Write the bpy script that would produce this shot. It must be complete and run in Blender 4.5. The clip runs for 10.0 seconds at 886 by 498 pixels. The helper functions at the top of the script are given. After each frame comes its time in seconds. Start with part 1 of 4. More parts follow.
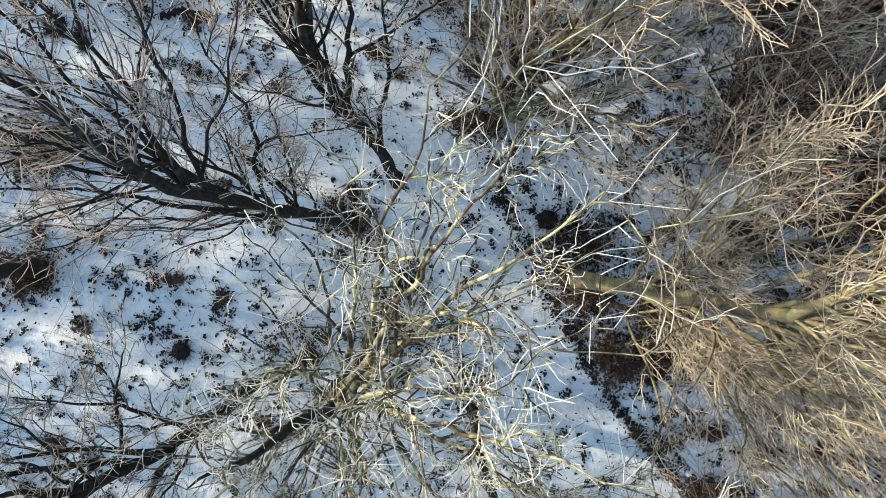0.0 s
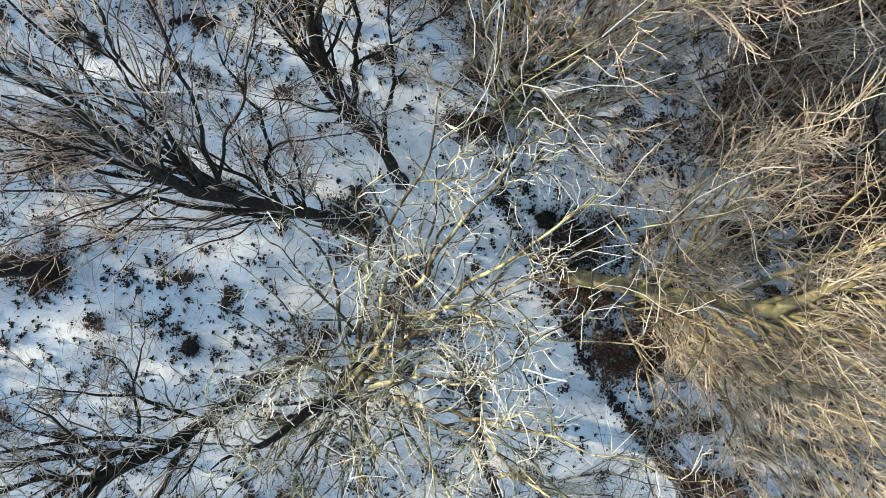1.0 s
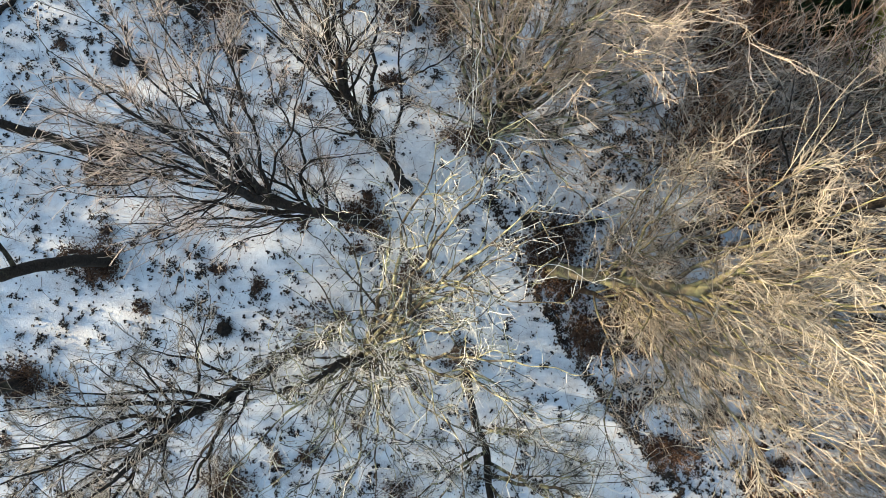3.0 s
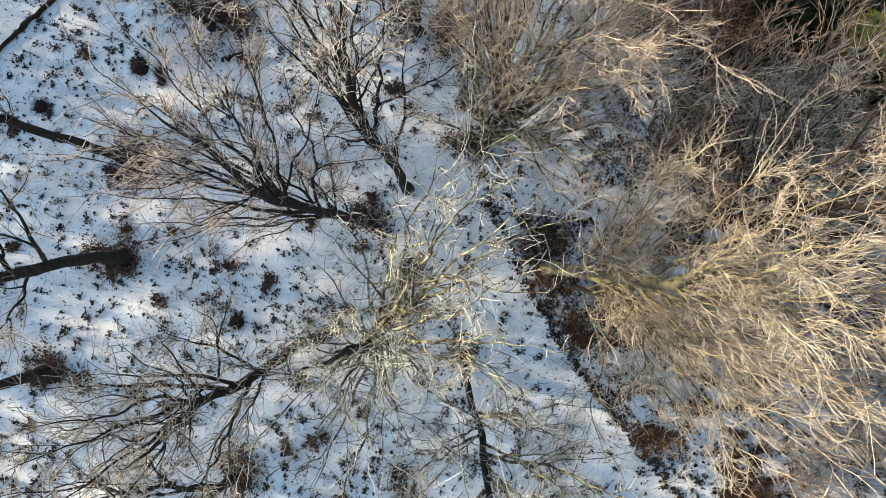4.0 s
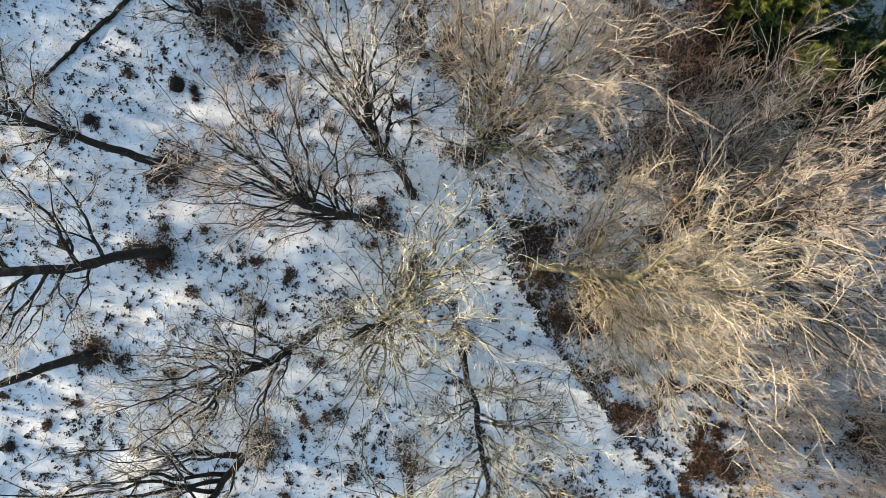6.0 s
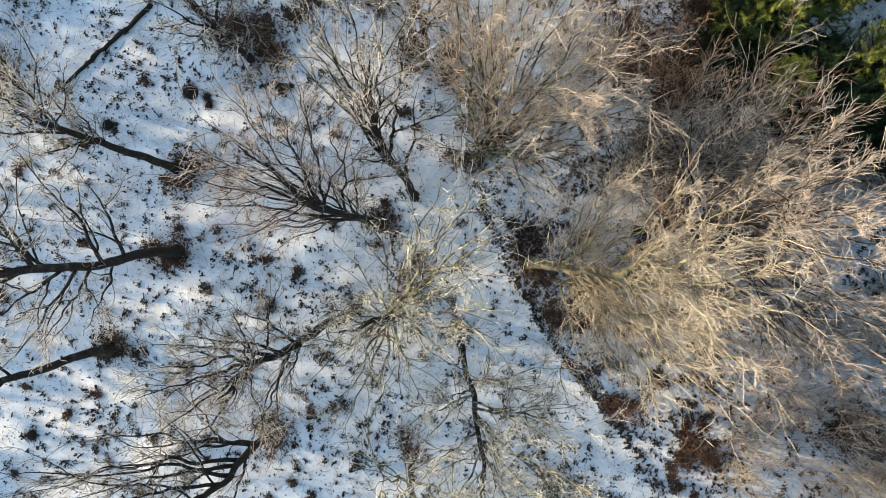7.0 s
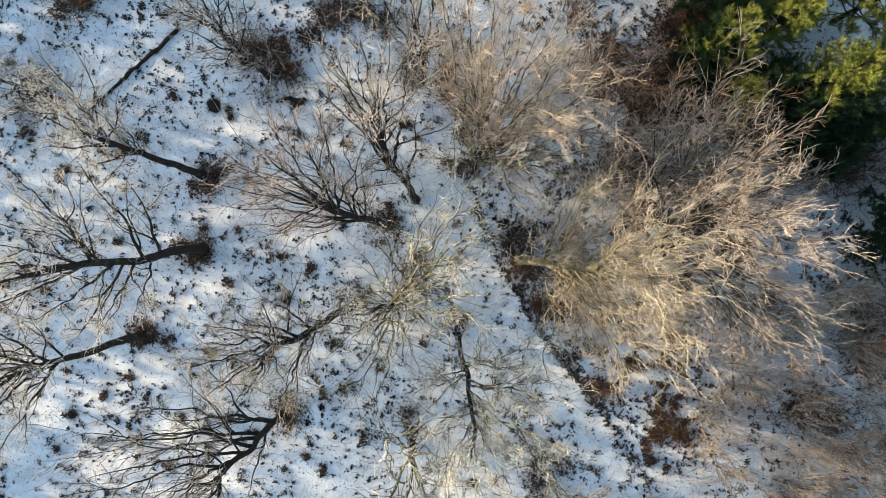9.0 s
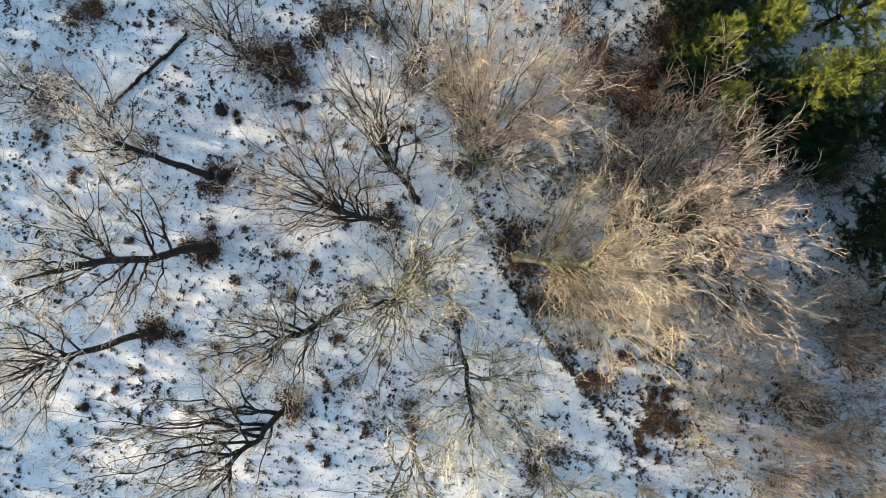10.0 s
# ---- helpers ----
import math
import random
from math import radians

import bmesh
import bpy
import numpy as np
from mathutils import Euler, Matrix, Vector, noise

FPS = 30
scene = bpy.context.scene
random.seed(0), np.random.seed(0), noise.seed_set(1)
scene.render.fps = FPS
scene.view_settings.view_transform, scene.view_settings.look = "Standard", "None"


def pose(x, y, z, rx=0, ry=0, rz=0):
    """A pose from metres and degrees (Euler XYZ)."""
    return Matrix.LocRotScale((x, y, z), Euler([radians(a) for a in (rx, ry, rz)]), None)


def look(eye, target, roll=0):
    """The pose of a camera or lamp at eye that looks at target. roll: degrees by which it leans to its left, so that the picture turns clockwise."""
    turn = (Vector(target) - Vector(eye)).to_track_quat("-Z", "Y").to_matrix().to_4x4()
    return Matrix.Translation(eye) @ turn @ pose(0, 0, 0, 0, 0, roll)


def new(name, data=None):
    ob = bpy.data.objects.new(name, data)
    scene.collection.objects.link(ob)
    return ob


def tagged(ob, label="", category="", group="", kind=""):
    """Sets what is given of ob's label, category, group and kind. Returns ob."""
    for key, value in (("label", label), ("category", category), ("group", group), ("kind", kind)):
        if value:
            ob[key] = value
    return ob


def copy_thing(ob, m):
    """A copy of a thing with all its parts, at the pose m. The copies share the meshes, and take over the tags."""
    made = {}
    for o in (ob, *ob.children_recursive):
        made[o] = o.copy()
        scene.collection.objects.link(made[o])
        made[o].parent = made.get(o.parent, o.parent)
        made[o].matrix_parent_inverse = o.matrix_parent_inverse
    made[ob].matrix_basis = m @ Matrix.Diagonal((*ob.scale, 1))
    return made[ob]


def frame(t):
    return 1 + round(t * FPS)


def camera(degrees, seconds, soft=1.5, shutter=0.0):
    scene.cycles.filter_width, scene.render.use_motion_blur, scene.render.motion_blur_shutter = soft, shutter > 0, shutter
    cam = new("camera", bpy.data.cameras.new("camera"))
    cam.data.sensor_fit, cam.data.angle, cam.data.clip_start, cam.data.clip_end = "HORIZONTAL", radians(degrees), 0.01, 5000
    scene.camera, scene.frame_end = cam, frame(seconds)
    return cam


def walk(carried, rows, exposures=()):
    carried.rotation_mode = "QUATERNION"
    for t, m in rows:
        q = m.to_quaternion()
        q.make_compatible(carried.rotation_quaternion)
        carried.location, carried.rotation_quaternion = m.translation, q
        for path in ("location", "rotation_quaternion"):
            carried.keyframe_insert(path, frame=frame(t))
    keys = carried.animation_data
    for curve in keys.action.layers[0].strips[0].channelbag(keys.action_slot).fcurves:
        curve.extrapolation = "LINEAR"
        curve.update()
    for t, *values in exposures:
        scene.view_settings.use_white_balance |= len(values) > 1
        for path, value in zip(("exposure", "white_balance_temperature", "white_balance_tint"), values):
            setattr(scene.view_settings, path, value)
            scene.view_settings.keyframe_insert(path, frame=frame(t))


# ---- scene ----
cam = camera(74.0, 10.0, soft=0.5)
# a drone that looks straight down and climbs: seconds, x, y, height, turn
ROWS = [
    (0.0, -0.10, 0.550, 18.789, -0.65),
    (0.5, -0.14, 0.548, 18.815, -0.66),
    (1.0, -0.165, 0.528, 19.343, -0.64),
    (1.5, -0.165, 0.496, 20.154, -0.61),
    (2.0, -0.151, 0.457, 20.970, -0.57),
    (2.5, -0.129, 0.416, 21.781, -0.51),
    (4.0, -0.099, 0.312, 23.943, -0.28),
    (4.5, -0.107, 0.287, 24.745, -0.20),
    (5.0, -0.119, 0.266, 25.530, -0.12),
    (5.5, -0.134, 0.249, 26.332, -0.04),
    (7.0, -0.140, 0.202, 28.564, 0.10),
    (7.5, -0.131, 0.182, 29.371, 0.13),
    (8.0, -0.105, 0.158, 30.185, 0.14),
    (8.5, -0.070, 0.127, 30.994, 0.13),
    (9.0, -0.034, 0.091, 31.815, 0.10),
    (9.5, -0.005, 0.048, 32.605, 0.06),
    (10.0, 0.000, 0.000, 33.000, 0.00),
]
walk(cam, [(t, pose(x, y, z, 0, 0, turn)) for t, x, y, z, turn in ROWS], [(0.0, 1.50, 5620, 4), (2.5, 1.50, 5850, 7), (7.5, 1.50, 6000, 8), (10.0, 1.50, 6100, 8)])

# ---- world and sun ----
SUN_FROM = Vector((-0.95, 0.22, 0.0)).normalized()
SUN_ELEVATION = radians(14.0)
world = bpy.data.worlds.new("winter_sky")
scene.world = world
world.use_nodes = True
sky = world.node_tree.nodes.new("ShaderNodeTexSky")
sky.sky_type, sky.sun_disc = "NISHITA", False
sky.sun_elevation = SUN_ELEVATION
sky.sun_rotation = math.atan2(SUN_FROM.x, SUN_FROM.y)
backdrop_shader = world.node_tree.nodes["Background"]
world.node_tree.links.new(sky.outputs[0], backdrop_shader.inputs[0])
backdrop_shader.inputs[1].default_value = 0.15
sun_data = bpy.data.lights.new("sun", "SUN")
sun_data.energy, sun_data.angle, sun_data.color = 4.2, radians(0.8), (1.0, 0.77, 0.49)
sun = new("sun", sun_data)
sun_way = SUN_FROM * math.cos(SUN_ELEVATION) + Vector((0, 0, math.sin(SUN_ELEVATION)))
sun.matrix_world = look(sun_way * 80, (0, 0, 0))


# ---- materials ----
def nodes_of(name):
    m = bpy.data.materials.new(name)
    m.use_nodes = True
    return m, m.node_tree.nodes, m.node_tree.links, m.node_tree.nodes["Principled BSDF"]


def noise_node(n, l, scale, detail=4.0, rough=0.55, coord=None):
    t = n.new("ShaderNodeTexNoise")
    t.inputs["Scale"].default_value = scale
    t.inputs["Detail"].default_value = detail
    t.inputs["Roughness"].default_value = rough
    if coord is not None:
        l.new(coord, t.inputs["Vector"])
    return t


def ramp(n, l, source, stops):
    r = n.new("ShaderNodeValToRGB")
    el = r.color_ramp.elements
    while len(el) < len(stops):
        el.new(0.5)
    for e, (p, c) in zip(el, stops):
        e.position = p
        e.color = (*c, 1) if len(c) == 3 else c
    l.new(source, r.inputs[0])
    return r


def mixed(n, l, fac, a, b):
    m = n.new("ShaderNodeMix")
    m.data_type = "RGBA"
    if isinstance(fac, float):
        m.inputs[0].default_value = fac
    else:
        l.new(fac, m.inputs[0])
    for slot, v in ((6, a), (7, b)):
        if isinstance(v, tuple):
            m.inputs[slot].default_value = (*v, 1)
        else:
            l.new(v, m.inputs[slot])
    return m.outputs[2]


def place_of(n):
    return n.new("ShaderNodeNewGeometry").outputs["Position"]


def bump(n, l, height, strength, distance, bsdf):
    b = n.new("ShaderNodeBump")
    b.inputs["Strength"].default_value = strength
    b.inputs["Distance"].default_value = distance
    l.new(height, b.inputs["Height"])
    l.new(b.outputs[0], bsdf.inputs["Normal"])


def bark(name, dark, light, lichen, amount):
    m, n, l, b = nodes_of(name)
    p = place_of(n)
    grain = noise_node(n, l, 14.0, 6.0, 0.65, p)
    patch = noise_node(n, l, 2.2, 5.0, 0.6, p)
    base = ramp(n, l, grain.outputs[0], [(0.3, dark), (0.7, light)])
    where = ramp(n, l, patch.outputs[0], [(0.62 - amount * 0.3, (0, 0, 0)), (0.78 - amount * 0.3, (1, 1, 1))])
    l.new(mixed(n, l, where.outputs[0], base.outputs[0], lichen), b.inputs["Base Color"])
    b.inputs["Roughness"].default_value = 0.9
    b.inputs["Specular IOR Level"].default_value = 0.12
    bump(n, l, grain.outputs[0], 0.6, 0.02, b)
    return m


def twig(name, low, high, frost=0.0):
    m, n, l, b = nodes_of(name)
    g = n.new("ShaderNodeNewGeometry")
    patch = noise_node(n, l, 1.1, 3.0, 0.6, g.outputs["Position"])
    a = ramp(n, l, patch.outputs[0], [(0.3, low), (0.7, high)])
    each = ramp(n, l, g.outputs["Random Per Island"], [(0.0, (0.45, 0.44, 0.43)), (0.4, (1.0, 0.99, 0.97)), (1.0, (1.4, 1.37, 1.32))])
    mul = n.new("ShaderNodeMix")
    mul.data_type, mul.blend_type = "RGBA", "MULTIPLY"
    mul.inputs[0].default_value = 1.0
    l.new(a.outputs[0], mul.inputs[6])
    l.new(each.outputs[0], mul.inputs[7])
    l.new(mul.outputs[2], b.inputs["Base Color"])
    b.inputs["Roughness"].default_value = 0.7
    b.inputs["Specular IOR Level"].default_value = 0.15
    if frost:
        # a rime coat lets some light through
        glow = n.new("ShaderNodeBsdfTranslucent")
        l.new(mul.outputs[2], glow.inputs["Color"])
        both = n.new("ShaderNodeMixShader")
        both.inputs[0].default_value = frost
        l.new(b.outputs[0], both.inputs[1])
        l.new(glow.outputs[0], both.inputs[2])
        l.new(both.outputs[0], n["Material Output"].inputs["Surface"])
    return m


def snow_material():
    m, n, l, b = nodes_of("snow")
    p = place_of(n)
    broad = noise_node(n, l, 0.35, 5.0, 0.6, p)
    fine = noise_node(n, l, 9.0, 6.0, 0.7, p)
    crust = noise_node(n, l, 2.0, 6.0, 0.65, p)
    tint = ramp(n, l, broad.outputs[0], [(0.3, (0.63, 0.625, 0.585)), (0.7, (0.81, 0.805, 0.75))])
    thin = ramp(n, l, crust.outputs[0], [(0.56, (0, 0, 0)), (0.74, (0.5, 0.5, 0.5))])
    worn = mixed(n, l, thin.outputs[0], tint.outputs[0], (0.36, 0.32, 0.27))
    # flattened grass shows through where the cover is thinnest
    scant = ramp(n, l, noise_node(n, l, 0.8, 7.0, 0.7, p).outputs[0], [(0.46, (0, 0, 0)), (0.70, (0.6, 0.6, 0.6))])
    blades = ramp(n, l, noise_node(n, l, 26.0, 3.0, 0.7, p).outputs[0], [(0.42, (0.26, 0.2, 0.15)), (0.6, (0.62, 0.58, 0.54))])
    l.new(mixed(n, l, scant.outputs[0], worn, blades.outputs[0]), b.inputs["Base Color"])
    b.inputs["Roughness"].default_value = 0.75
    b.inputs["Specular IOR Level"].default_value = 0.26
    mix = n.new("ShaderNodeMath")
    mix.operation = "ADD"
    l.new(fine.outputs[0], mix.inputs[0])
    l.new(crust.outputs[0], mix.inputs[1])
    bump(n, l, mix.outputs[0], 0.7, 0.06, b)
    return m


SNOW = snow_material()
BARK_DARK = bark("dark_bark", (0.008, 0.0065, 0.005), (0.046, 0.037, 0.03), (0.10, 0.09, 0.055), 0.18)
BARK_MOSSY = bark("mossy_bark", (0.06, 0.048, 0.034), (0.23, 0.19, 0.125), (0.27, 0.25, 0.12), 0.52)
BARK_LICHEN = bark("lichen_bark", (0.02, 0.017, 0.012), (0.10, 0.08, 0.055), (0.42, 0.395, 0.22), 0.5)
BARK_ROTTEN = bark("rotten_bark", (0.008, 0.007, 0.006), (0.04, 0.03, 0.022), (0.06, 0.05, 0.04), 0.1)
TWIG_GREY = twig("grey_twig", (0.34, 0.30, 0.24), (0.60, 0.55, 0.46), 0.25)
TWIG_DARK = twig("dark_branch", (0.07, 0.057, 0.045), (0.24, 0.20, 0.155), 0.15)
TWIG_PALE = twig("pale_twig", (0.50, 0.46, 0.39), (0.80, 0.76, 0.68), 0.25)
TWIG_YELLOW = twig("yellow_twig", (0.36, 0.31, 0.23), (0.62, 0.555, 0.45), 0.25)
TWIG_RUST = twig("rust_twig", (0.39, 0.32, 0.245), (0.67, 0.575, 0.465), 0.25)
TWIG_RUSSET = twig("russet_twig", (0.28, 0.165, 0.10), (0.50, 0.33, 0.21), 0.25)
TWIG_TAN = twig("tan_twig", (0.38, 0.315, 0.26), (0.66, 0.58, 0.505), 0.25)
TWIG_BROWN = twig("brown_twig", (0.20, 0.125, 0.085), (0.42, 0.29, 0.21), 0.3)
TWIG_FROST = twig("frosted_twig", (0.47, 0.45, 0.39), (0.77, 0.75, 0.69), 0.25)
TWIG_STALK = twig("dead_stalk", (0.27, 0.195, 0.135), (0.62, 0.49, 0.36))
CANE_BROWN = twig("bramble_cane", (0.043, 0.024, 0.015), (0.165, 0.10, 0.06))
LEAF_BROWN = twig("brown_leaf", (0.03, 0.018, 0.013), (0.11, 0.066, 0.042))
GRASS_DEAD = twig("dead_grass", (0.03, 0.022, 0.013), (0.14, 0.10, 0.06))
LEAF_DARK = twig("dark_leaf", (0.010, 0.009, 0.008), (0.055, 0.042, 0.030))
# one needle green twice: sunlight put into the first colour, shade into the second
NEEDLE_SUNLIT = twig("sunlit_needle", (0.07, 0.10, 0.02), (0.30, 0.32, 0.06))
NEEDLE_SHADED = twig("shaded_needle", (0.010, 0.024, 0.010), (0.030, 0.055, 0.020))


# ---- geometry helpers ----
def mesh_from(name, verts, faces, material):
    """verts (n, 3); faces: one array of equal-sized polygons, or a list of such arrays."""
    if not isinstance(faces, list):
        faces = [faces]
    faces = [f for f in faces if len(f)]
    me = bpy.data.meshes.new(name)
    me.vertices.add(len(verts))
    me.vertices.foreach_set("co", np.asarray(verts, dtype=np.float32).ravel())
    loops = np.concatenate([f.ravel() for f in faces]).astype(np.int32)
    sizes = np.concatenate([np.full(len(f), f.shape[1]) for f in faces]).astype(np.int32)
    starts = np.concatenate([[0], np.cumsum(sizes)[:-1]]).astype(np.int32)
    me.loops.add(len(loops))
    me.loops.foreach_set("vertex_index", loops)
    me.polygons.add(len(sizes))
    me.polygons.foreach_set("loop_start", starts)
    me.polygons.foreach_set("loop_total", sizes)
    me.materials.append(material)
    me.update(calc_edges=True)
    me.validate()
    me.polygons.foreach_set("use_smooth", np.ones(len(sizes), dtype=bool))
    return me


def tubes(paths, r0, r1, sides, power=1.0):
    """Tapered tubes round many lines of equal point count: paths (n, k, 3)."""
    n, k, _ = paths.shape
    tangent = np.gradient(paths, axis=1)
    tangent /= np.linalg.norm(tangent, axis=2, keepdims=True) + 1e-9
    ref = np.where(np.abs(tangent[:, :1, 2:3]) > 0.8, np.array([1.0, 0, 0]), np.array([0, 0, 1.0]))
    u = np.cross(tangent, np.broadcast_to(ref, tangent.shape))
    u /= np.linalg.norm(u, axis=2, keepdims=True) + 1e-9
    v = np.cross(tangent, u)
    s = np.linspace(0, 1, k)[None, :] ** power
    radius = np.asarray(r0).reshape(-1, 1) * (1 - s) + np.asarray(r1).reshape(-1, 1) * s
    a = np.arange(sides) * 2 * np.pi / sides
    ring = (u[:, :, None, :] * np.cos(a)[None, None, :, None] + v[:, :, None, :] * np.sin(a)[None, None, :, None])
    verts = (paths[:, :, None, :] + ring * radius[:, :, None, None]).reshape(-1, 3)
    base = (np.arange(n) * k * sides)[:, None, None]
    i = np.arange(k - 1)[None, :, None] * sides
    j = np.arange(sides)[None, None, :]
    j2 = (j + 1) % sides
    quad = np.stack([base + i + j, base + i + j2, base + i + sides + j2, base + i + sides + j], axis=-1).reshape(-1, 4)
    return verts, quad


def joined(pieces):
    verts, faces, at = [], [], 0
    for v, f in pieces:
        verts.append(v)
        faces.append(f + at)
        at += len(v)
    return np.concatenate(verts), faces


def grow(rng, start, way, length, steps, up=0.0, wobble=0.15, hold=0.0):
    """Lines that grow from start (n, 3) along way (n, 3), bending up and wandering."""
    n = len(start)
    d = way / (np.linalg.norm(way, axis=1, keepdims=True) + 1e-9)
    first = d
    pts = [start]
    step = (np.asarray(length) / steps).reshape(-1, 1)
    for _ in range(steps):
        d = d * (1 - hold) + first * hold + rng.normal(0, wobble, (n, 3)) + np.array([0, 0, up])
        d /= np.linalg.norm(d, axis=1, keepdims=True) + 1e-9
        pts.append(pts[-1] + d * step)
    return np.stack(pts, axis=1)


def offshoots(rng, paths, count, lo, hi, spread, rise=0.0):
    """Starts, ways and places along the parent of count side shoots per line."""
    n, k, _ = paths.shape
    s = (np.linspace(lo, hi, count)[None, :] + rng.uniform(-0.5, 0.5, (n, count)) * (hi - lo) / count).clip(0.02, 0.995)
    f = s * (k - 1)
    i = np.minimum(f.astype(int), k - 2)
    w = (f - i)[..., None]
    row = np.arange(n)[:, None]
    a, b = paths[row, i], paths[row, i + 1]
    start = a * (1 - w) + b * w
    t = b - a
    t /= np.linalg.norm(t, axis=2, keepdims=True) + 1e-9
    side = rng.normal(0, 1, t.shape)
    side -= t * (side * t).sum(axis=2, keepdims=True)
    side /= np.linalg.norm(side, axis=2, keepdims=True) + 1e-9
    way = t * math.cos(spread) + side * math.sin(spread) + np.array([0, 0, rise])
    return start.reshape(-1, 3), way.reshape(-1, 3), s.reshape(-1)


def part(name, me, parent, label="", kind=""):
    ob = new(name, me)
    ob.parent = parent
    return tagged(ob, label=label, kind=kind)


def thing(name, at, label, category, group=""):
    ob = new(name)
    ob.location = at
    return tagged(ob, label=label, category=category, group=group)


# ---- ground ----
def ground_height(x, y):
    """Gentle swells, and the shallow trodden lane."""
    h = 0.10 * np.sin(x * 0.31 + 1.3) * np.cos(y * 0.27 - 0.4) + 0.05 * np.sin(x * 0.9 + y * 0.6) + 0.03 * np.cos(y * 1.7 - x * 0.8)
    h = h + 0.018 * np.sin(x * 3.1 + 2.0 * np.sin(y * 1.3)) * np.sin(y * 2.7 + 1.5 * np.sin(x * 1.1))
    h = h - 0.03 * np.exp(-(lane_distance(x, y) / 0.75) ** 2)
    return h


def lane_middle(y):
    """x of the lane's middle line at y."""
    return np.interp(y, [-60, -14, -8.0, -4.5, 2.0, 4.0, 7.0, 10.5, 14, 60], [30, 10.6, 6.9, 4.4, 1.4, 1.1, 0.6, -1.3, -1.5, -6])


def lane_distance(x, y):
    return (x - lane_middle(y)) * 0.9


def build_ground():
    fine = np.linspace(-42, 42, 193)
    far = 42 * 1.22 ** np.arange(1, 20)
    line = np.concatenate([-far[::-1], fine, far])
    k = len(line)
    x, y = np.meshgrid(line, line, indexing="ij")
    z = ground_height(x, y) * np.exp(-np.maximum(0, np.hypot(x, y) - 45) / 30)
    verts = np.stack([x, y, z], axis=-1).reshape(-1, 3)
    i = (np.arange(k - 1)[:, None] * k + np.arange(k - 1)[None, :]).ravel()
    quad = np.stack([i, i + k, i + k + 1, i + 1], axis=1)
    ob = new("ground", mesh_from("ground", verts, quad, SNOW))
    tagged(ob, label="thin snow cover over rough meadow ground", category="ground", kind="structure")


build_ground()


def foot(x, y):
    return float(ground_height(np.array([x]), np.array([y]))[0])


# ---- bare trees ----
# the younger wood between the dark limbs and the twigs
BRANCH_OF = {TWIG_PALE: TWIG_DARK, TWIG_TAN: TWIG_DARK, TWIG_GREY: TWIG_DARK, TWIG_FROST: BARK_LICHEN, TWIG_YELLOW: TWIG_YELLOW, TWIG_RUST: TWIG_RUST, TWIG_BROWN: TWIG_BROWN, TWIG_RUSSET: TWIG_BROWN}


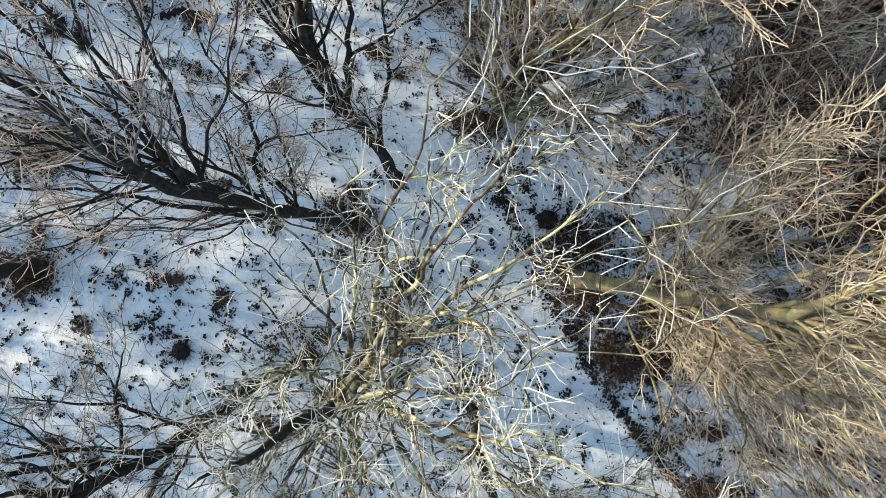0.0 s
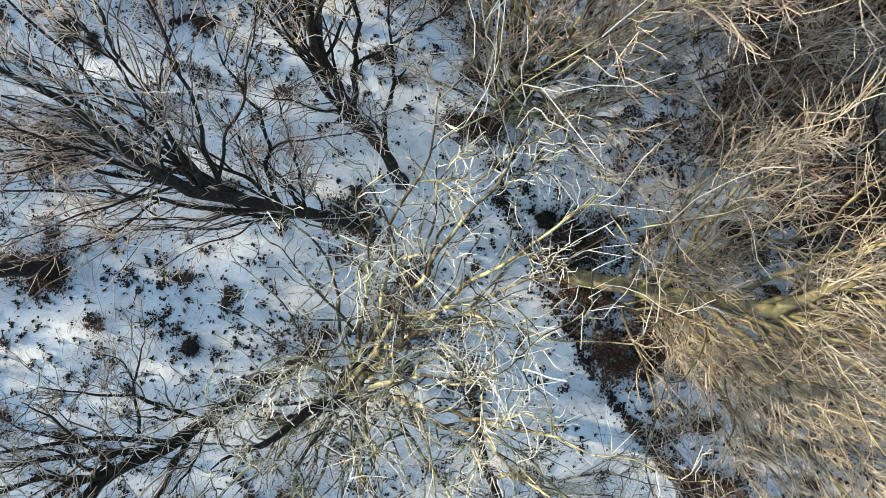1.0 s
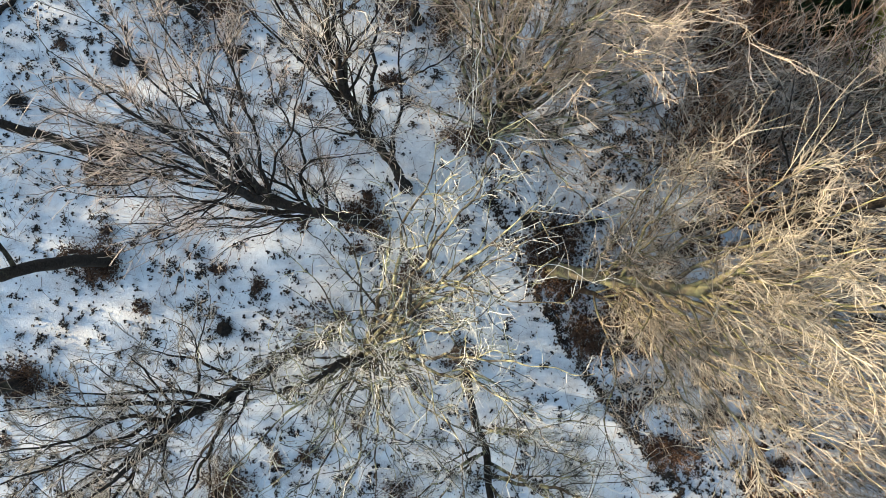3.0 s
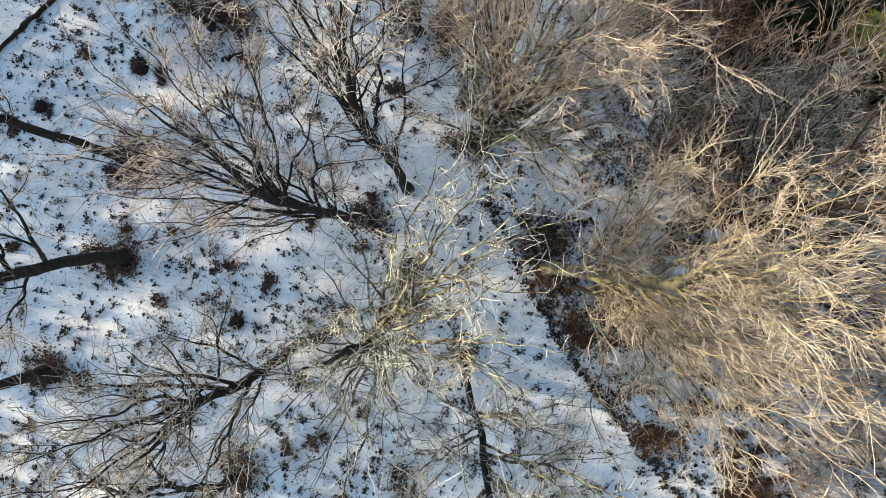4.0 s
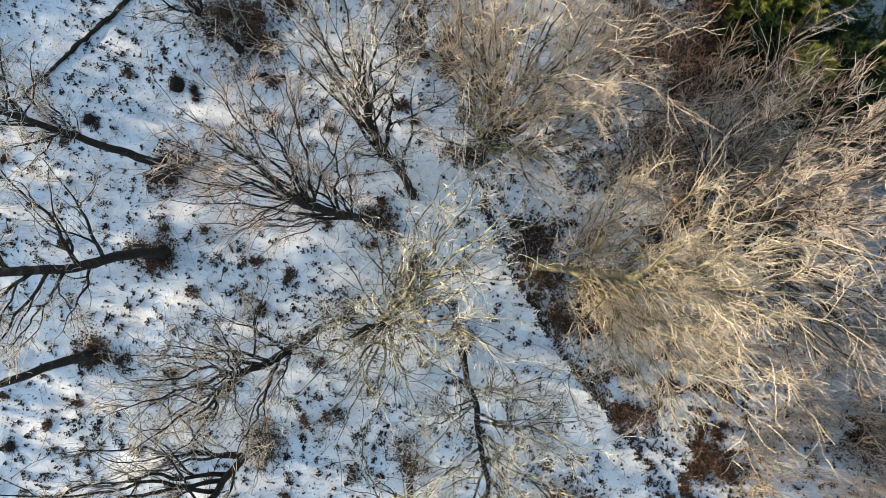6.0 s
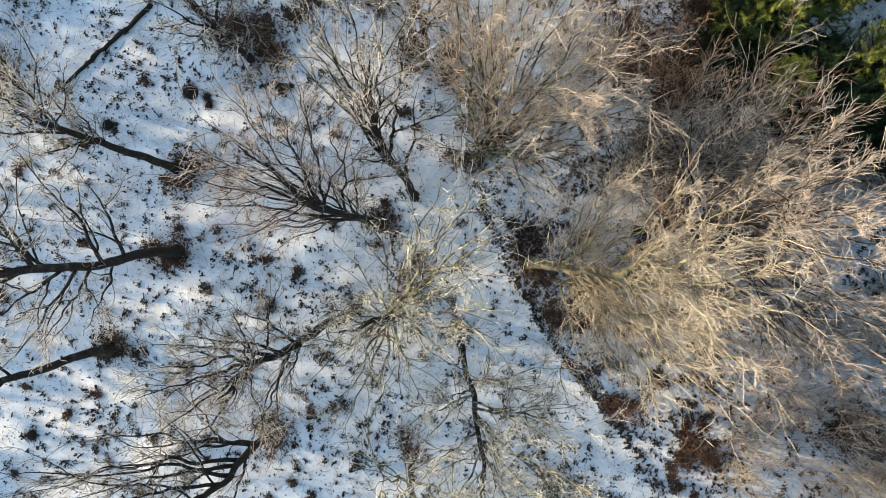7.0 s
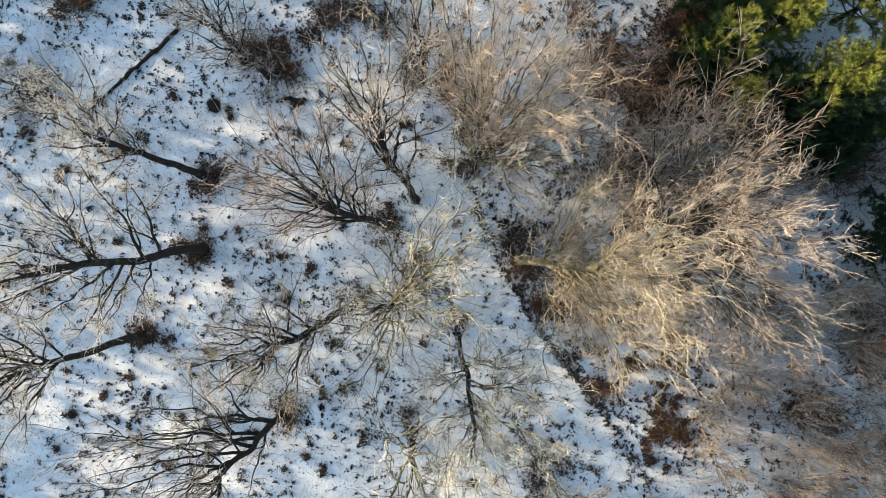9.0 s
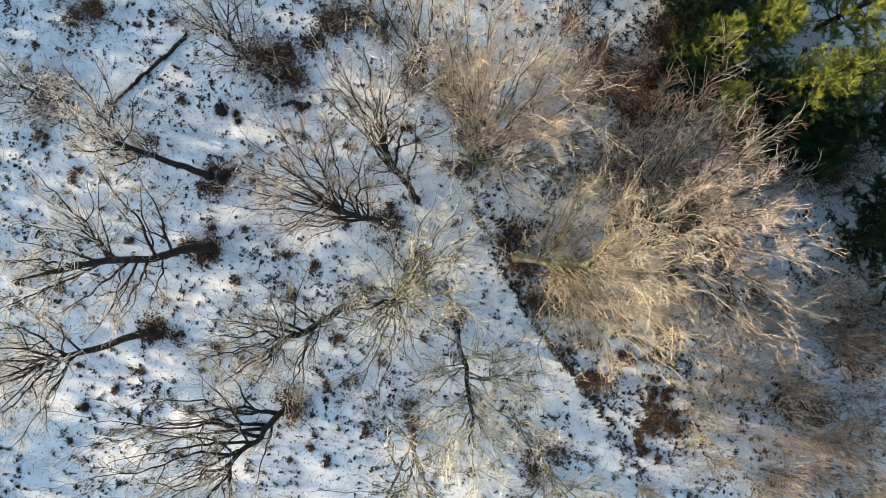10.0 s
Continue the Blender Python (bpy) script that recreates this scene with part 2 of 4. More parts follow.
def bare_tree(seed, x, y, height, lean=(0, 0), fork=1.5, limbs=7, spread=24.0, radius=0.2, bark_of=None, twig_of=None,
              dense=1.0, label="", limb_size=0.7, crown_top=0.62, limb_bark=None, stout=1.0, fine=1, fan=1.0, wild=1.0, name="bare_tree", category="tree", group="bare deciduous trees"):
    """A leafless tree: trunk, steep main limbs, and branches with ascending twigs in a vase-shaped crown."""
    rng = np.random.default_rng(seed)
    root = thing(name, (x, y, foot(x, y) - 0.05), label, category, group)
    lean = np.array([lean[0], lean[1], 0.0])
    k = 16
    s = np.linspace(0, 1, k)
    top = max(height * crown_top, fork + 0.5)
    axis = lean[None, :] * (s ** 1.2 * top / height)[:, None] + np.array([0, 0, 1.0])[None, :] * (s * top)[:, None]
    axis[1:, :2] += np.cumsum(rng.normal(0, 0.035, (k - 1, 2)), axis=0)
    flare = 1 + 0.4 * np.exp(-s * top / 0.3)
    sides = 12
    verts, quad = tubes(axis[None], [1.0], [1.0], sides)
    ring = verts.reshape(k, sides, 3) - axis[:, None, :]
    forked = np.clip((s * top - fork) / max(top - fork, 0.1), 0, 1)
    thick = radius * (1 - 0.25 * np.clip(s * top / fork, 0, 1)) * (1 - 0.78 * forked ** 0.9) * flare
    gnarl = 1 + rng.normal(0, 0.06, (k, sides))
    verts = (axis[:, None, :] + ring * (thick[:, None] * gnarl)[..., None]).reshape(-1, 3)
    part("trunk", mesh_from("trunk", verts, quad, bark_of), root)
    # main limbs, the low ones leaving widest
    at = fork / top + (0.97 - fork / top) * np.linspace(0, 1, limbs) ** 1.3 + rng.uniform(-0.03, 0.03, limbs)
    at = at.clip(0.04, 0.98)
    turn = rng.uniform(0, 2 * np.pi) + np.arange(limbs) * 2.399 + rng.normal(0, 0.35, limbs)
    # limbs of a leaning tree turn towards the light
    turn = ((turn + np.pi) % (2 * np.pi) - np.pi) * fan + math.atan2(lean[1], lean[0])
    out = radians(spread) * rng.uniform(0.6, 1.45, limbs) * (1.15 - 0.3 * at)
    way = np.stack([np.sin(out) * np.cos(turn), np.sin(out) * np.sin(turn), np.cos(out)], axis=1) + lean[None, :] / height
    start = np.stack([np.interp(at, s, axis[:, i]) for i in range(3)], axis=1)
    length = (height - start[:, 2]) / np.cos(out * 0.8) * rng.uniform(0.62, 1.0, limbs)
    paths = grow(rng, start, way, length, 20, 0.014, 0.15 * wild, 0.24)
    limb_r = (radius * limb_size * (1 - 0.55 * at) * rng.uniform(0.45, 0.85, limbs)).clip(0.02, 0.2)
    for i in range(limbs):
        v, q = tubes(paths[i:i + 1], limb_r[i:i + 1], [0.010], 7, 1.3)
        part("limb", mesh_from("limb", v, q, limb_bark or bark_of), root)
    leader = grow(rng, axis[-1:], np.array([[0, 0, 1.0]]) + lean[None, :] / height, [height - top], 20, 0.02, 0.14, 0.12)
    v, q = tubes(leader, [thick[-1]], [0.01], 7)
    part("leader", mesh_from("leader", v, q, bark_of), root)
    allp = np.concatenate([paths, leader])
    plen = np.concatenate([length, [height - top]])
    plen_r = np.concatenate([limb_r, thick[-1:]])
    # branches: long shoots low on the limb, short ones near its tip
    nb = max(5, int(16 * dense))
    st, wy, where = offshoots(rng, allp, nb, 0.15, 0.97, radians(34), 0.07)
    own = np.repeat(plen, nb)
    bl = own * (0.46 * (1 - 0.66 * where)) * rng.uniform(0.5, 1.3, len(st))
    br = grow(rng, st, wy, bl, 7, 0.05, 0.19 * wild, 0.1)
    b_r = (np.repeat(plen_r, nb) * (1 - where * 0.8) * 0.42).clip(0.010, 0.046) * stout
    v, q = tubes(br, b_r, np.full(len(br), 0.007 * stout), 3)
    part("branch_crown", mesh_from("branch_crown", v, q, BRANCH_OF.get(twig_of, bark_of)), root, kind="stuff")
    pieces = []
    nt = max(4, int(7 * dense))
    st2, wy2, w2 = offshoots(rng, br, nt, 0.15, 0.98, radians(38), 0.06)
    tl = np.repeat(bl, nt) * (0.5 * (1 - 0.55 * w2)) * rng.uniform(0.5, 1.4, len(st2)) + 0.15
    tw = grow(rng, st2, wy2, tl, 3 if height > 8 else 2, 0.13 * wild, 0.24 * wild)
    pieces.append(tubes(tw, np.full(len(tw), 0.0078 * stout), np.full(len(tw), 0.004 * stout), 3))
    if fine:
        st3, wy3, w3 = offshoots(rng, tw, fine, 0.25, 0.97, radians(42), 0.05)
        fl = np.repeat(tl, fine) * rng.uniform(0.25, 0.6, len(st3)) + 0.08
        fw = grow(rng, st3, wy3, fl, 1, 0.2, 0.2)
        pieces.append(tubes(fw, np.full(len(fw), 0.0055 * stout), np.full(len(fw), 0.0032 * stout), 3))
    v, q = joined(pieces)
    part("twig_crown", mesh_from("twig_crown", v, q, twig_of), root, kind="stuff")
    return root


def eased(rng, a, b, swell, k, wander=1.0):
    """A line of k points from a to b that leaves outward, turns up and wanders a little."""
    s = np.linspace(0, 1, k)[:, None]
    a, b = np.asarray(a, dtype=float), np.asarray(b, dtype=float)
    way = b - a
    middle = a + way * np.array([0.5 + swell, 0.5 + swell, 0.5 - swell])
    line = a * (1 - s) ** 2 + middle * 2 * s * (1 - s) + b * s ** 2
    size = np.linalg.norm(way)
    for waves in (1.5, 3.2, 6.0):
        line = line + np.sin(s * waves * 2 * np.pi + rng.uniform(0, 6.3, 3)) * rng.normal(0, 0.017 * wander, 3) * size / waves ** 0.8 * np.sin(s * np.pi) ** 0.5
    return line


def grown_tree(seed, base, top, fork, radius, bark_of, twig_of, dense, label, branches, tips, crooked=1.0, stout=1.1, angle=30):
    """A leafless tree: a trunk from base to top, one limb to each tip, and side limbs, branches and twigs that follow the limbs outward."""
    rng = np.random.default_rng(seed)
    x, y = base
    z0 = foot(x, y) - 0.05
    root = thing("bare_tree", (x, y, z0), label, "tree", "bare deciduous trees")
    origin = np.array([x, y, z0])
    # trunk, which runs on as the leader to the tip that lies most nearly above it
    sides = 12
    tips = np.array(tips) - origin
    stem = eased(rng, (0, 0, 0), np.array(top) - origin, 0.0, 18, 0.45)
    ahead = stem[-1] + (stem[-1] - stem[-4]) / np.linalg.norm(stem[-1] - stem[-4]) * 3.0
    lead = int(np.argmin(np.linalg.norm(tips - ahead, axis=1)))
    axis = np.concatenate([stem, eased(rng, stem[-1], tips[lead], 0.04, 14)[1:]])
    tips = np.delete(tips, lead, axis=0)
    k, rise, crest = len(axis), axis[:, 2], stem[-1, 2]
    past = np.concatenate([np.zeros(18), np.linspace(0, 1, 14)[1:]])
    thick = radius * (1 - 0.55 * np.clip(rise / crest, 0, 1) ** 0.9) * (1 + 0.45 * np.exp(-rise / 0.3)) * (1 - past) ** 0.8 + 0.007
    verts, quad = tubes(axis[None], [1.0], [1.0], sides)
    ring = verts.reshape(k, sides, 3) - axis[:, None, :]
    verts = (axis[:, None, :] + ring * (thick[:, None] * (1 + rng.normal(0, 0.06, (k, sides))))[..., None]).reshape(-1, 3)
    part("trunk", mesh_from("trunk", verts, quad, bark_of), root)
    # limbs: the low tips leave the trunk first
    order = np.argsort(tips[:, 2] - 0.4 * np.linalg.norm(tips[:, :2] - stem[-1, :2], axis=1))
    n = len(tips)
    limb_bark = {TWIG_FROST: BARK_LICHEN, TWIG_YELLOW: BARK_MOSSY, TWIG_RUST: BARK_LICHEN}.get(twig_of, bark_of)
    limbs, limb_r = [], []
    for rank, i in enumerate(order):
        at = fork + (crest * 0.97 - fork) * min(1.0, (rank + 0.3) / (n * 0.8))
        at = min(at, tips[i, 2] * 0.72)
        start = np.array([np.interp(at, stem[:, 2], stem[:, c]) for c in range(3)])
        line = eased(rng, start, tips[i], 0.09, 22)
        size = np.linalg.norm(tips[i] - start)
        r = min(np.interp(at, stem[:, 2], thick[:18]) * 0.72, 0.012 + (0.0135 if n < 13 else 0.0095) * size)
        v, q = tubes(line[None], [r], [0.007], 8, 0.75)
        part("limb", mesh_from("limb", v, q, limb_bark), root)
        limbs.append(line)
        limb_r.append(r)
    limbs, limb_r = np.array(limbs + [eased(rng, stem[-1], axis[-1], 0.04, 22)]), np.array(limb_r + [thick[17] * 0.8])
    size = np.linalg.norm(limbs[:, -1] - limbs[:, 0], axis=1)
    # side limbs
    ns = 3
    st, wy, where = offshoots(rng, limbs, ns, 0.15, 0.75, radians(33), 0.04)
    sl = np.repeat(size, ns) * (1 - where) * rng.uniform(0.45, 0.9, len(st))
    side_limbs = grow(rng, st, wy, sl, 21, 0.014, 0.065 * crooked, 0.06)
    side_r = np.repeat(limb_r, ns) * (1 - where) * 0.55 + 0.005
    v, q = tubes(side_limbs, side_r, np.full(len(st), 0.007), 5)
    part("side_limb_frame", mesh_from("side_limb_frame", v, q, limb_bark), root, kind="stuff")
    # branches
    lines = np.concatenate([limbs, side_limbs])
    length, line_r = np.concatenate([size, sl]), np.concatenate([limb_r, side_r])
    st, wy, where = offshoots(rng, lines, branches, 0.16, 0.99, radians(angle), 0.03)
    bl = (np.repeat(length, branches) * 0.46 * (1 - 0.55 * where) * rng.uniform(0.35, 1.3, len(st))).clip(0.35, 2.3)
    br = grow(rng, st, wy, bl, 6, 0.02, 0.12 * crooked, 0.04)
    b_r = (np.repeat(line_r, branches) * (1 - where * 0.8) * 0.4).clip(0.009, 0.03)
    v, q = tubes(br, b_r, np.full(len(br), 0.008), 3)
    part("branch_crown", mesh_from("branch_crown", v, q, BRANCH_OF.get(twig_of, bark_of)), root, kind="stuff")
    # twigs
    nt = max(2, int(round(6 * dense)))
    st, wy, where = offshoots(rng, br, nt, 0.15, 0.98, radians(angle + 2), 0.03)
    tl = np.repeat(bl, nt) * 0.58 * (1 - 0.5 * where) * rng.uniform(0.4, 1.5, len(st)) + 0.16
    tw = grow(rng, st, wy, tl, 4 if crooked > 2.2 else 3, 0.04, 0.13 * crooked)
    pieces = [tubes(tw, np.full(len(tw), 0.0078 * stout), np.full(len(tw), 0.0045 * stout), 3)]
    st, wy, _ = offshoots(rng, tw[::2], 1, 0.25, 0.9, radians(angle + 4), 0.04)
    fw = grow(rng, st, wy, tl[::2] * rng.uniform(0.35, 0.7, len(st)) + 0.06, 1, 0.1, 0.12)
    pieces.append(tubes(fw, np.full(len(fw), 0.006 * stout), np.full(len(fw), 0.0035 * stout), 3))
    v, q = joined(pieces)
    part("twig_crown", mesh_from("twig_crown", v, q, twig_of), root, kind="stuff")
    return root


DARK_LABEL = "bare dark-barked tree with steep limbs standing in snow"
MOSS_LABEL = "bare tree with yellow-green mossy limbs standing in snow"
PALE_LABEL = "bare tree with pale sunlit twigs standing in snow"
RUST_LABEL = "bare tree with dense rusty-brown twigs in snow"
SCRUB_LABEL = "leafless brown scrub of thin upright stems"
LOW_SCRUB_LABEL = "low leafless straw-coloured scrub on snowy ground"

# how far round the stem the limbs stand, 1 = all round, and how crooked the wood grows
FAN = {28: 0.8}
WILD = {28: 0.55, 29: 0.6}


def stand(seed, x, y, height, lean, fork, limbs, spread, radius, limb_size, crown_top, bark_of, twig_of, dense, label):
    pale_limbs = BARK_MOSSY if twig_of in (TWIG_FROST, TWIG_YELLOW, TWIG_RUST) else None
    bare_tree(seed, x, y, height, lean, fork, limbs, spread, radius, bark_of, twig_of, dense, label, limb_size, crown_top, pale_limbs,
              1.4 if twig_of is TWIG_FROST else 1.3, 1, FAN.get(seed, 1.0), WILD.get(seed, 0.9))


grown_tree(11, (-13.1, 4.1), (-13.2, 4.29, 9.5), 6.0, 0.19, BARK_DARK, TWIG_PALE, 0.7, DARK_LABEL, 8, [
    (-13.75, 5.73, 9.5), (-13.32, 6.44, 12.5), (-12.96, 5.42, 12), (-12.56, 4.13, 12), (-13.78, 3.62, 11.5), (-13.54, 4.01, 8.5), (-12.91, 5.52, 9), (-13.65, 5.53, 13), (-12.84, 4.29, 13.5), (-13.64, 3.18, 9.5), (-12.99, 4.8, 8)], 1.7, 1.05, 34)
grown_tree(12, (-13.0, 0.1), (-13.03, -0.67, 12.5), 4.5, 0.23, BARK_DARK, TWIG_PALE, 0.7, DARK_LABEL, 8, [
    (-13.37, 3.26, 10.5), (-12.46, 3.02, 9), (-13.3, 1.72, 13.5), (-12.93, 0.23, 15), (-13.1, -0.95, 15), (-13.08, -2.19, 13), (-12.63, -2.8, 10.5), (-12.38, -2.59, 8.5), (-12.84, -0.34, 16), (-11.88, 0.78, 14), (-13.38, -3.46, 11), (-13.31, 2.57, 14), (-14.34, -2.02, 14.5)], 2.0, 1.05, 36)
grown_tree(13, (-16.3, -4.6), (-16.32, -4.68, 8.5), 6.5, 0.22, BARK_DARK, TWIG_PALE, 0.7, DARK_LABEL, 8, [
    (-15.46, -3.15, 14), (-15.63, -4.58, 14), (-15.72, -5.96, 13), (-16.56, -7.69, 10.5), (-15.91, -2.19, 13), (-17.11, -2.38, 9), (-14.87, -3.55, 15.5), (-16.31, -5.0, 11.5), (-16.7, -3.46, 11), (-16.08, -5.7, 9.5)], 1.7, 1.05, 34)
grown_tree(14, (-8.7, -8.9), (-9.09, -9.15, 8), 0.5, 0.19, BARK_DARK, TWIG_GREY, 0.7, DARK_LABEL, 8, [
    (-12.63, -6.43, 8), (-12.24, -6.78, 11), (-12.15, -7.96, 6.5), (-11.39, -7.28, 13), (-11.88, -7.62, 14), (-10.07, -8.7, 13), (-8.56, -9.26, 13), (-8.53, -10.15, 9.5), (-9.89, -8.73, 15), (-8.19, -9.24, 15), (-11.51, -7.41, 11), (-12.26, -6.12, 12.5), (-8.47, -10.76, 7)], 1.6, 1.05, 32)
grown_tree(15, (-3.15, 1.45), (-4.2, 1.5, 10), 2.6, 0.195, BARK_DARK, TWIG_TAN, 0.75, DARK_LABEL, 9, [
    (-5.92, 4.31, 13), (-4.98, 4.68, 13), (-4.14, 4.71, 12.5), (-3.58, 4.22, 11), (-3.34, 3.78, 8.5), (-6.85, 3.84, 12.5), (-7.45, 3.04, 12), (-7.61, 2.25, 12), (-8.06, 1.66, 10.5), (-7.81, 0.98, 9), (-6.86, 0.92, 7.5), (-4.6, 3.65, 13), (-5.73, 3.08, 13), (-6.46, 2.39, 12.5), (-4.66, 2.98, 11), (-4.36, 2.91, 8), (-3.83, 2.99, 5)], 1.5, 1.0, 30)
grown_tree(16, (-2.35, -2.3), (-2.0, -2.1, 9.0), 2.8, 0.22, BARK_DARK, TWIG_FROST, 0.67, PALE_LABEL, 8, [
    (1.15, -1.3, 14.2), (0.9, -2.0, 13.4), (0.2, -2.9, 13), (-1.3, -3.8, 12.5), (-2.7, -3.4, 12), (-3.1, -2.2, 12), (0.6, 1.6, 14.4), (1.2, 1.0, 14.1), (-0.2, 1.9, 14), (0.9, 0.3, 13.7), (-0.9, 0.7, 13.5), (-1.9, -0.6, 13), (0.4, -0.7, 13.8), (-3.4, -3.2, 11), (-4.0, -3.6, 12.3), (-2.5, -6.1, 10.5), (-3.3, -5.6, 10)], 2.3, 0.78, 38)
grown_tree(17, (-4.4, -2.8), (-6.95, -4.0, 8), 4.5, 0.23, BARK_DARK, TWIG_GREY, 0.85, DARK_LABEL, 9, [
    (-8.28, -3.8, 13), (-7.62, -2.95, 13), (-7.88, -2.42, 11), (-6.98, -1.71, 9.5), (-6.68, -4.83, 13), (-5.9, -5.58, 11), (-7.42, -4.52, 13.5), (-8.4, -2.51, 12), (-5.66, -4.56, 8.5), (-6.52, -4.09, 12)], 1.8, 1.0, 35)
grown_tree(18, (1.5, 4.45), (1.75, 4.75, 4.0), 0.5, 0.22, BARK_DARK, TWIG_RUST, 1.0, RUST_LABEL, 11, [
    (6.88, 4.28, 8), (6.53, 4.96, 10), (5.46, 5.81, 12), (4.07, 6.57, 13), (3.78, 7.69, 13.5), (2.78, 8.65, 14), (1.71, 9.01, 14), (0.64, 8.83, 14), (-0.08, 8.57, 12.5), (-0.35, 7.67, 10), (3.12, 7.23, 13), (2.13, 7.41, 13.5), (1.24, 7.23, 13), (4.9, 5.05, 11), (3.48, 5.42, 12), (1.9, 6.21, 12), (5.31, 4.26, 7), (3.38, 4.7, 8.5), (0.76, 6.66, 10.5), (4.87, 6.6, 12)], 1.5, 1.0, 29)
grown_tree(19, (4.1, -0.45), (6.0, -0.7, 8.5), 2.6, 0.27, BARK_MOSSY, TWIG_YELLOW, 0.85, MOSS_LABEL, 10, [
    (4.79, 2.07, 9.5), (5.43, 2.62, 10.5), (5.99, 2.24, 10), (6.85, 1.95, 12), (7.83, 1.39, 13), (8.33, 0.42, 14), (8.37, -0.46, 14.3), (8.33, -1.36, 14), (8.02, -2.57, 13), (7.45, -3.8, 12.5), (6.61, -4.5, 11.5), (5.97, -4.39, 10.5), (8.31, -3.14, 13), (6.41, 0.47, 11.5), (6.89, -0.12, 13), (7.07, -1.48, 12.5), (6.56, -3.25, 11), (5.9, -2.15, 9.5), (7.53, 0.44, 13.3), (5.46, 0.96, 9.5), (7.55, -0.84, 13.7), (5.34, 0.31, 8), (5.58, -1.35, 8)], 1.5, 1.0, 29)
grown_tree(20, (9.2, 1.1), (10.3, 1.4, 9), 2.0, 0.2, BARK_DARK, TWIG_TAN, 0.85, DARK_LABEL, 9, [
    (12.08, 0.07, 14), (11.98, -2.19, 13), (11.48, -3.18, 11.5), (9.57, 4.22, 11), (10.41, 4.03, 12), (10.94, 3.93, 13), (11.12, 2.36, 13.5), (11.82, 0.6, 14), (11.86, -0.48, 13.5), (11.23, -1.44, 13), (10.81, -2.31, 12), (10.28, 2.14, 13), (9.97, 0.84, 12.5), (10.09, 2.98, 11), (9.66, 4.84, 9), (11.12, 1.17, 13.5), (11.9, -2.83, 12.5), (9.69, 2.46, 10)], 1.5, 1.0, 28)
grown_tree(21, (-1.5, 2.75), (-2.6, 4.4, 8), 1.5, 0.19, BARK_DARK, TWIG_PALE, 0.75, PALE_LABEL, 9, [
    (-4.35, 6.71, 11), (-3.85, 6.9, 12), (-2.72, 6.94, 13), (-1.78, 6.76, 13), (-1.3, 6.36, 11.5), (-4.07, 6.2, 9), (-4.87, 6.37, 10), (-3.05, 6.21, 12), (-2.37, 6.09, 11), (-1.0, 5.52, 9)], 1.5, 1.0, 28)
grown_tree(23, (-9.5, 9.4), (-9.7, 9.42, 7), 1.5, 0.15, BARK_DARK, TWIG_PALE, 0.7, PALE_LABEL, 8, [
    (-10.74, 9.06, 8), (-10.52, 9.2, 10), (-9.23, 9.63, 10.5), (-8.16, 10.06, 10.5), (-7.81, 10.05, 9), (-10.03, 9.6, 11.5), (-10.64, 8.35, 6.5), (-9.49, 8.67, 5.5), (-8.2, 10.21, 11.5), (-9.21, 10.01, 11.5), (-8.29, 9.79, 6)], 1.9, 1.05, 36)
grown_tree(24, (-20.6, 8.1), (-19.54, 7.49, 6), 1.0, 0.13, BARK_DARK, TWIG_PALE, 0.7, PALE_LABEL, 7, [
    (-18.07, 7.64, 8), (-18.25, 6.65, 9), (-18.08, 7.84, 9.5), (-18.56, 5.73, 7), (-18.87, 8.15, 5.5), (-18.02, 5.52, 9), (-18.61, 5.55, 5.5), (-18.13, 5.94, 10)], 1.9, 1.05, 36)
grown_tree(26, (0.8, -4.6), (1.21, -6.56, 10), 3.5, 0.145, BARK_DARK, TWIG_FROST, 1.0, PALE_LABEL, 10, [
    (4.27, -5.33, 11), (4.17, -6.6, 12.5), (3.73, -3.87, 8.5), (3.45, -5.01, 8), (3.6, -6.01, 10), (3.48, -7.06, 12), (2.18, -7.66, 13), (1.02, -8.01, 13.5), (-0.08, -7.28, 13), (-0.88, -6.47, 12), (-1.18, -5.36, 10), (1.99, -5.75, 11), (0.86, -6.72, 13), (-0.33, -5.03, 8.5), (2.29, -6.67, 12)], 2.0, 0.95, 38)
stand(22, -1.0, 9.2, 12.5, (-0.3, 0.3), 2.0, 9, 20, 0.18, 0.6, 0.55, BARK_DARK, TWIG_GREY, 0.75, DARK_LABEL)
stand(25, -1.6, -9.9, 13.0, (0.0, -0.6), 2.5, 11, 24, 0.18, 0.6, 0.6, BARK_DARK, TWIG_FROST, 0.7, PALE_LABEL)
stand(27, 5.6, -12.0, 9.0, (0.4, -0.6), 0.8, 10, 26, 0.12, 0.6, 0.5, BARK_MOSSY, TWIG_YELLOW, 0.75, PALE_LABEL)
stand(28, 5.2, -1.2, 10.5, (2.7, -1.3), 1.0, 11, 17, 0.12, 0.6, 0.5, BARK_DARK, TWIG_RUST, 0.95, MOSS_LABEL)
stand(29, 11.0, 3.6, 9.5, (0.4, 0.4), 0.6, 12, 22, 0.12, 0.6, 0.4, BARK_DARK, TWIG_GREY, 0.85, DARK_LABEL)

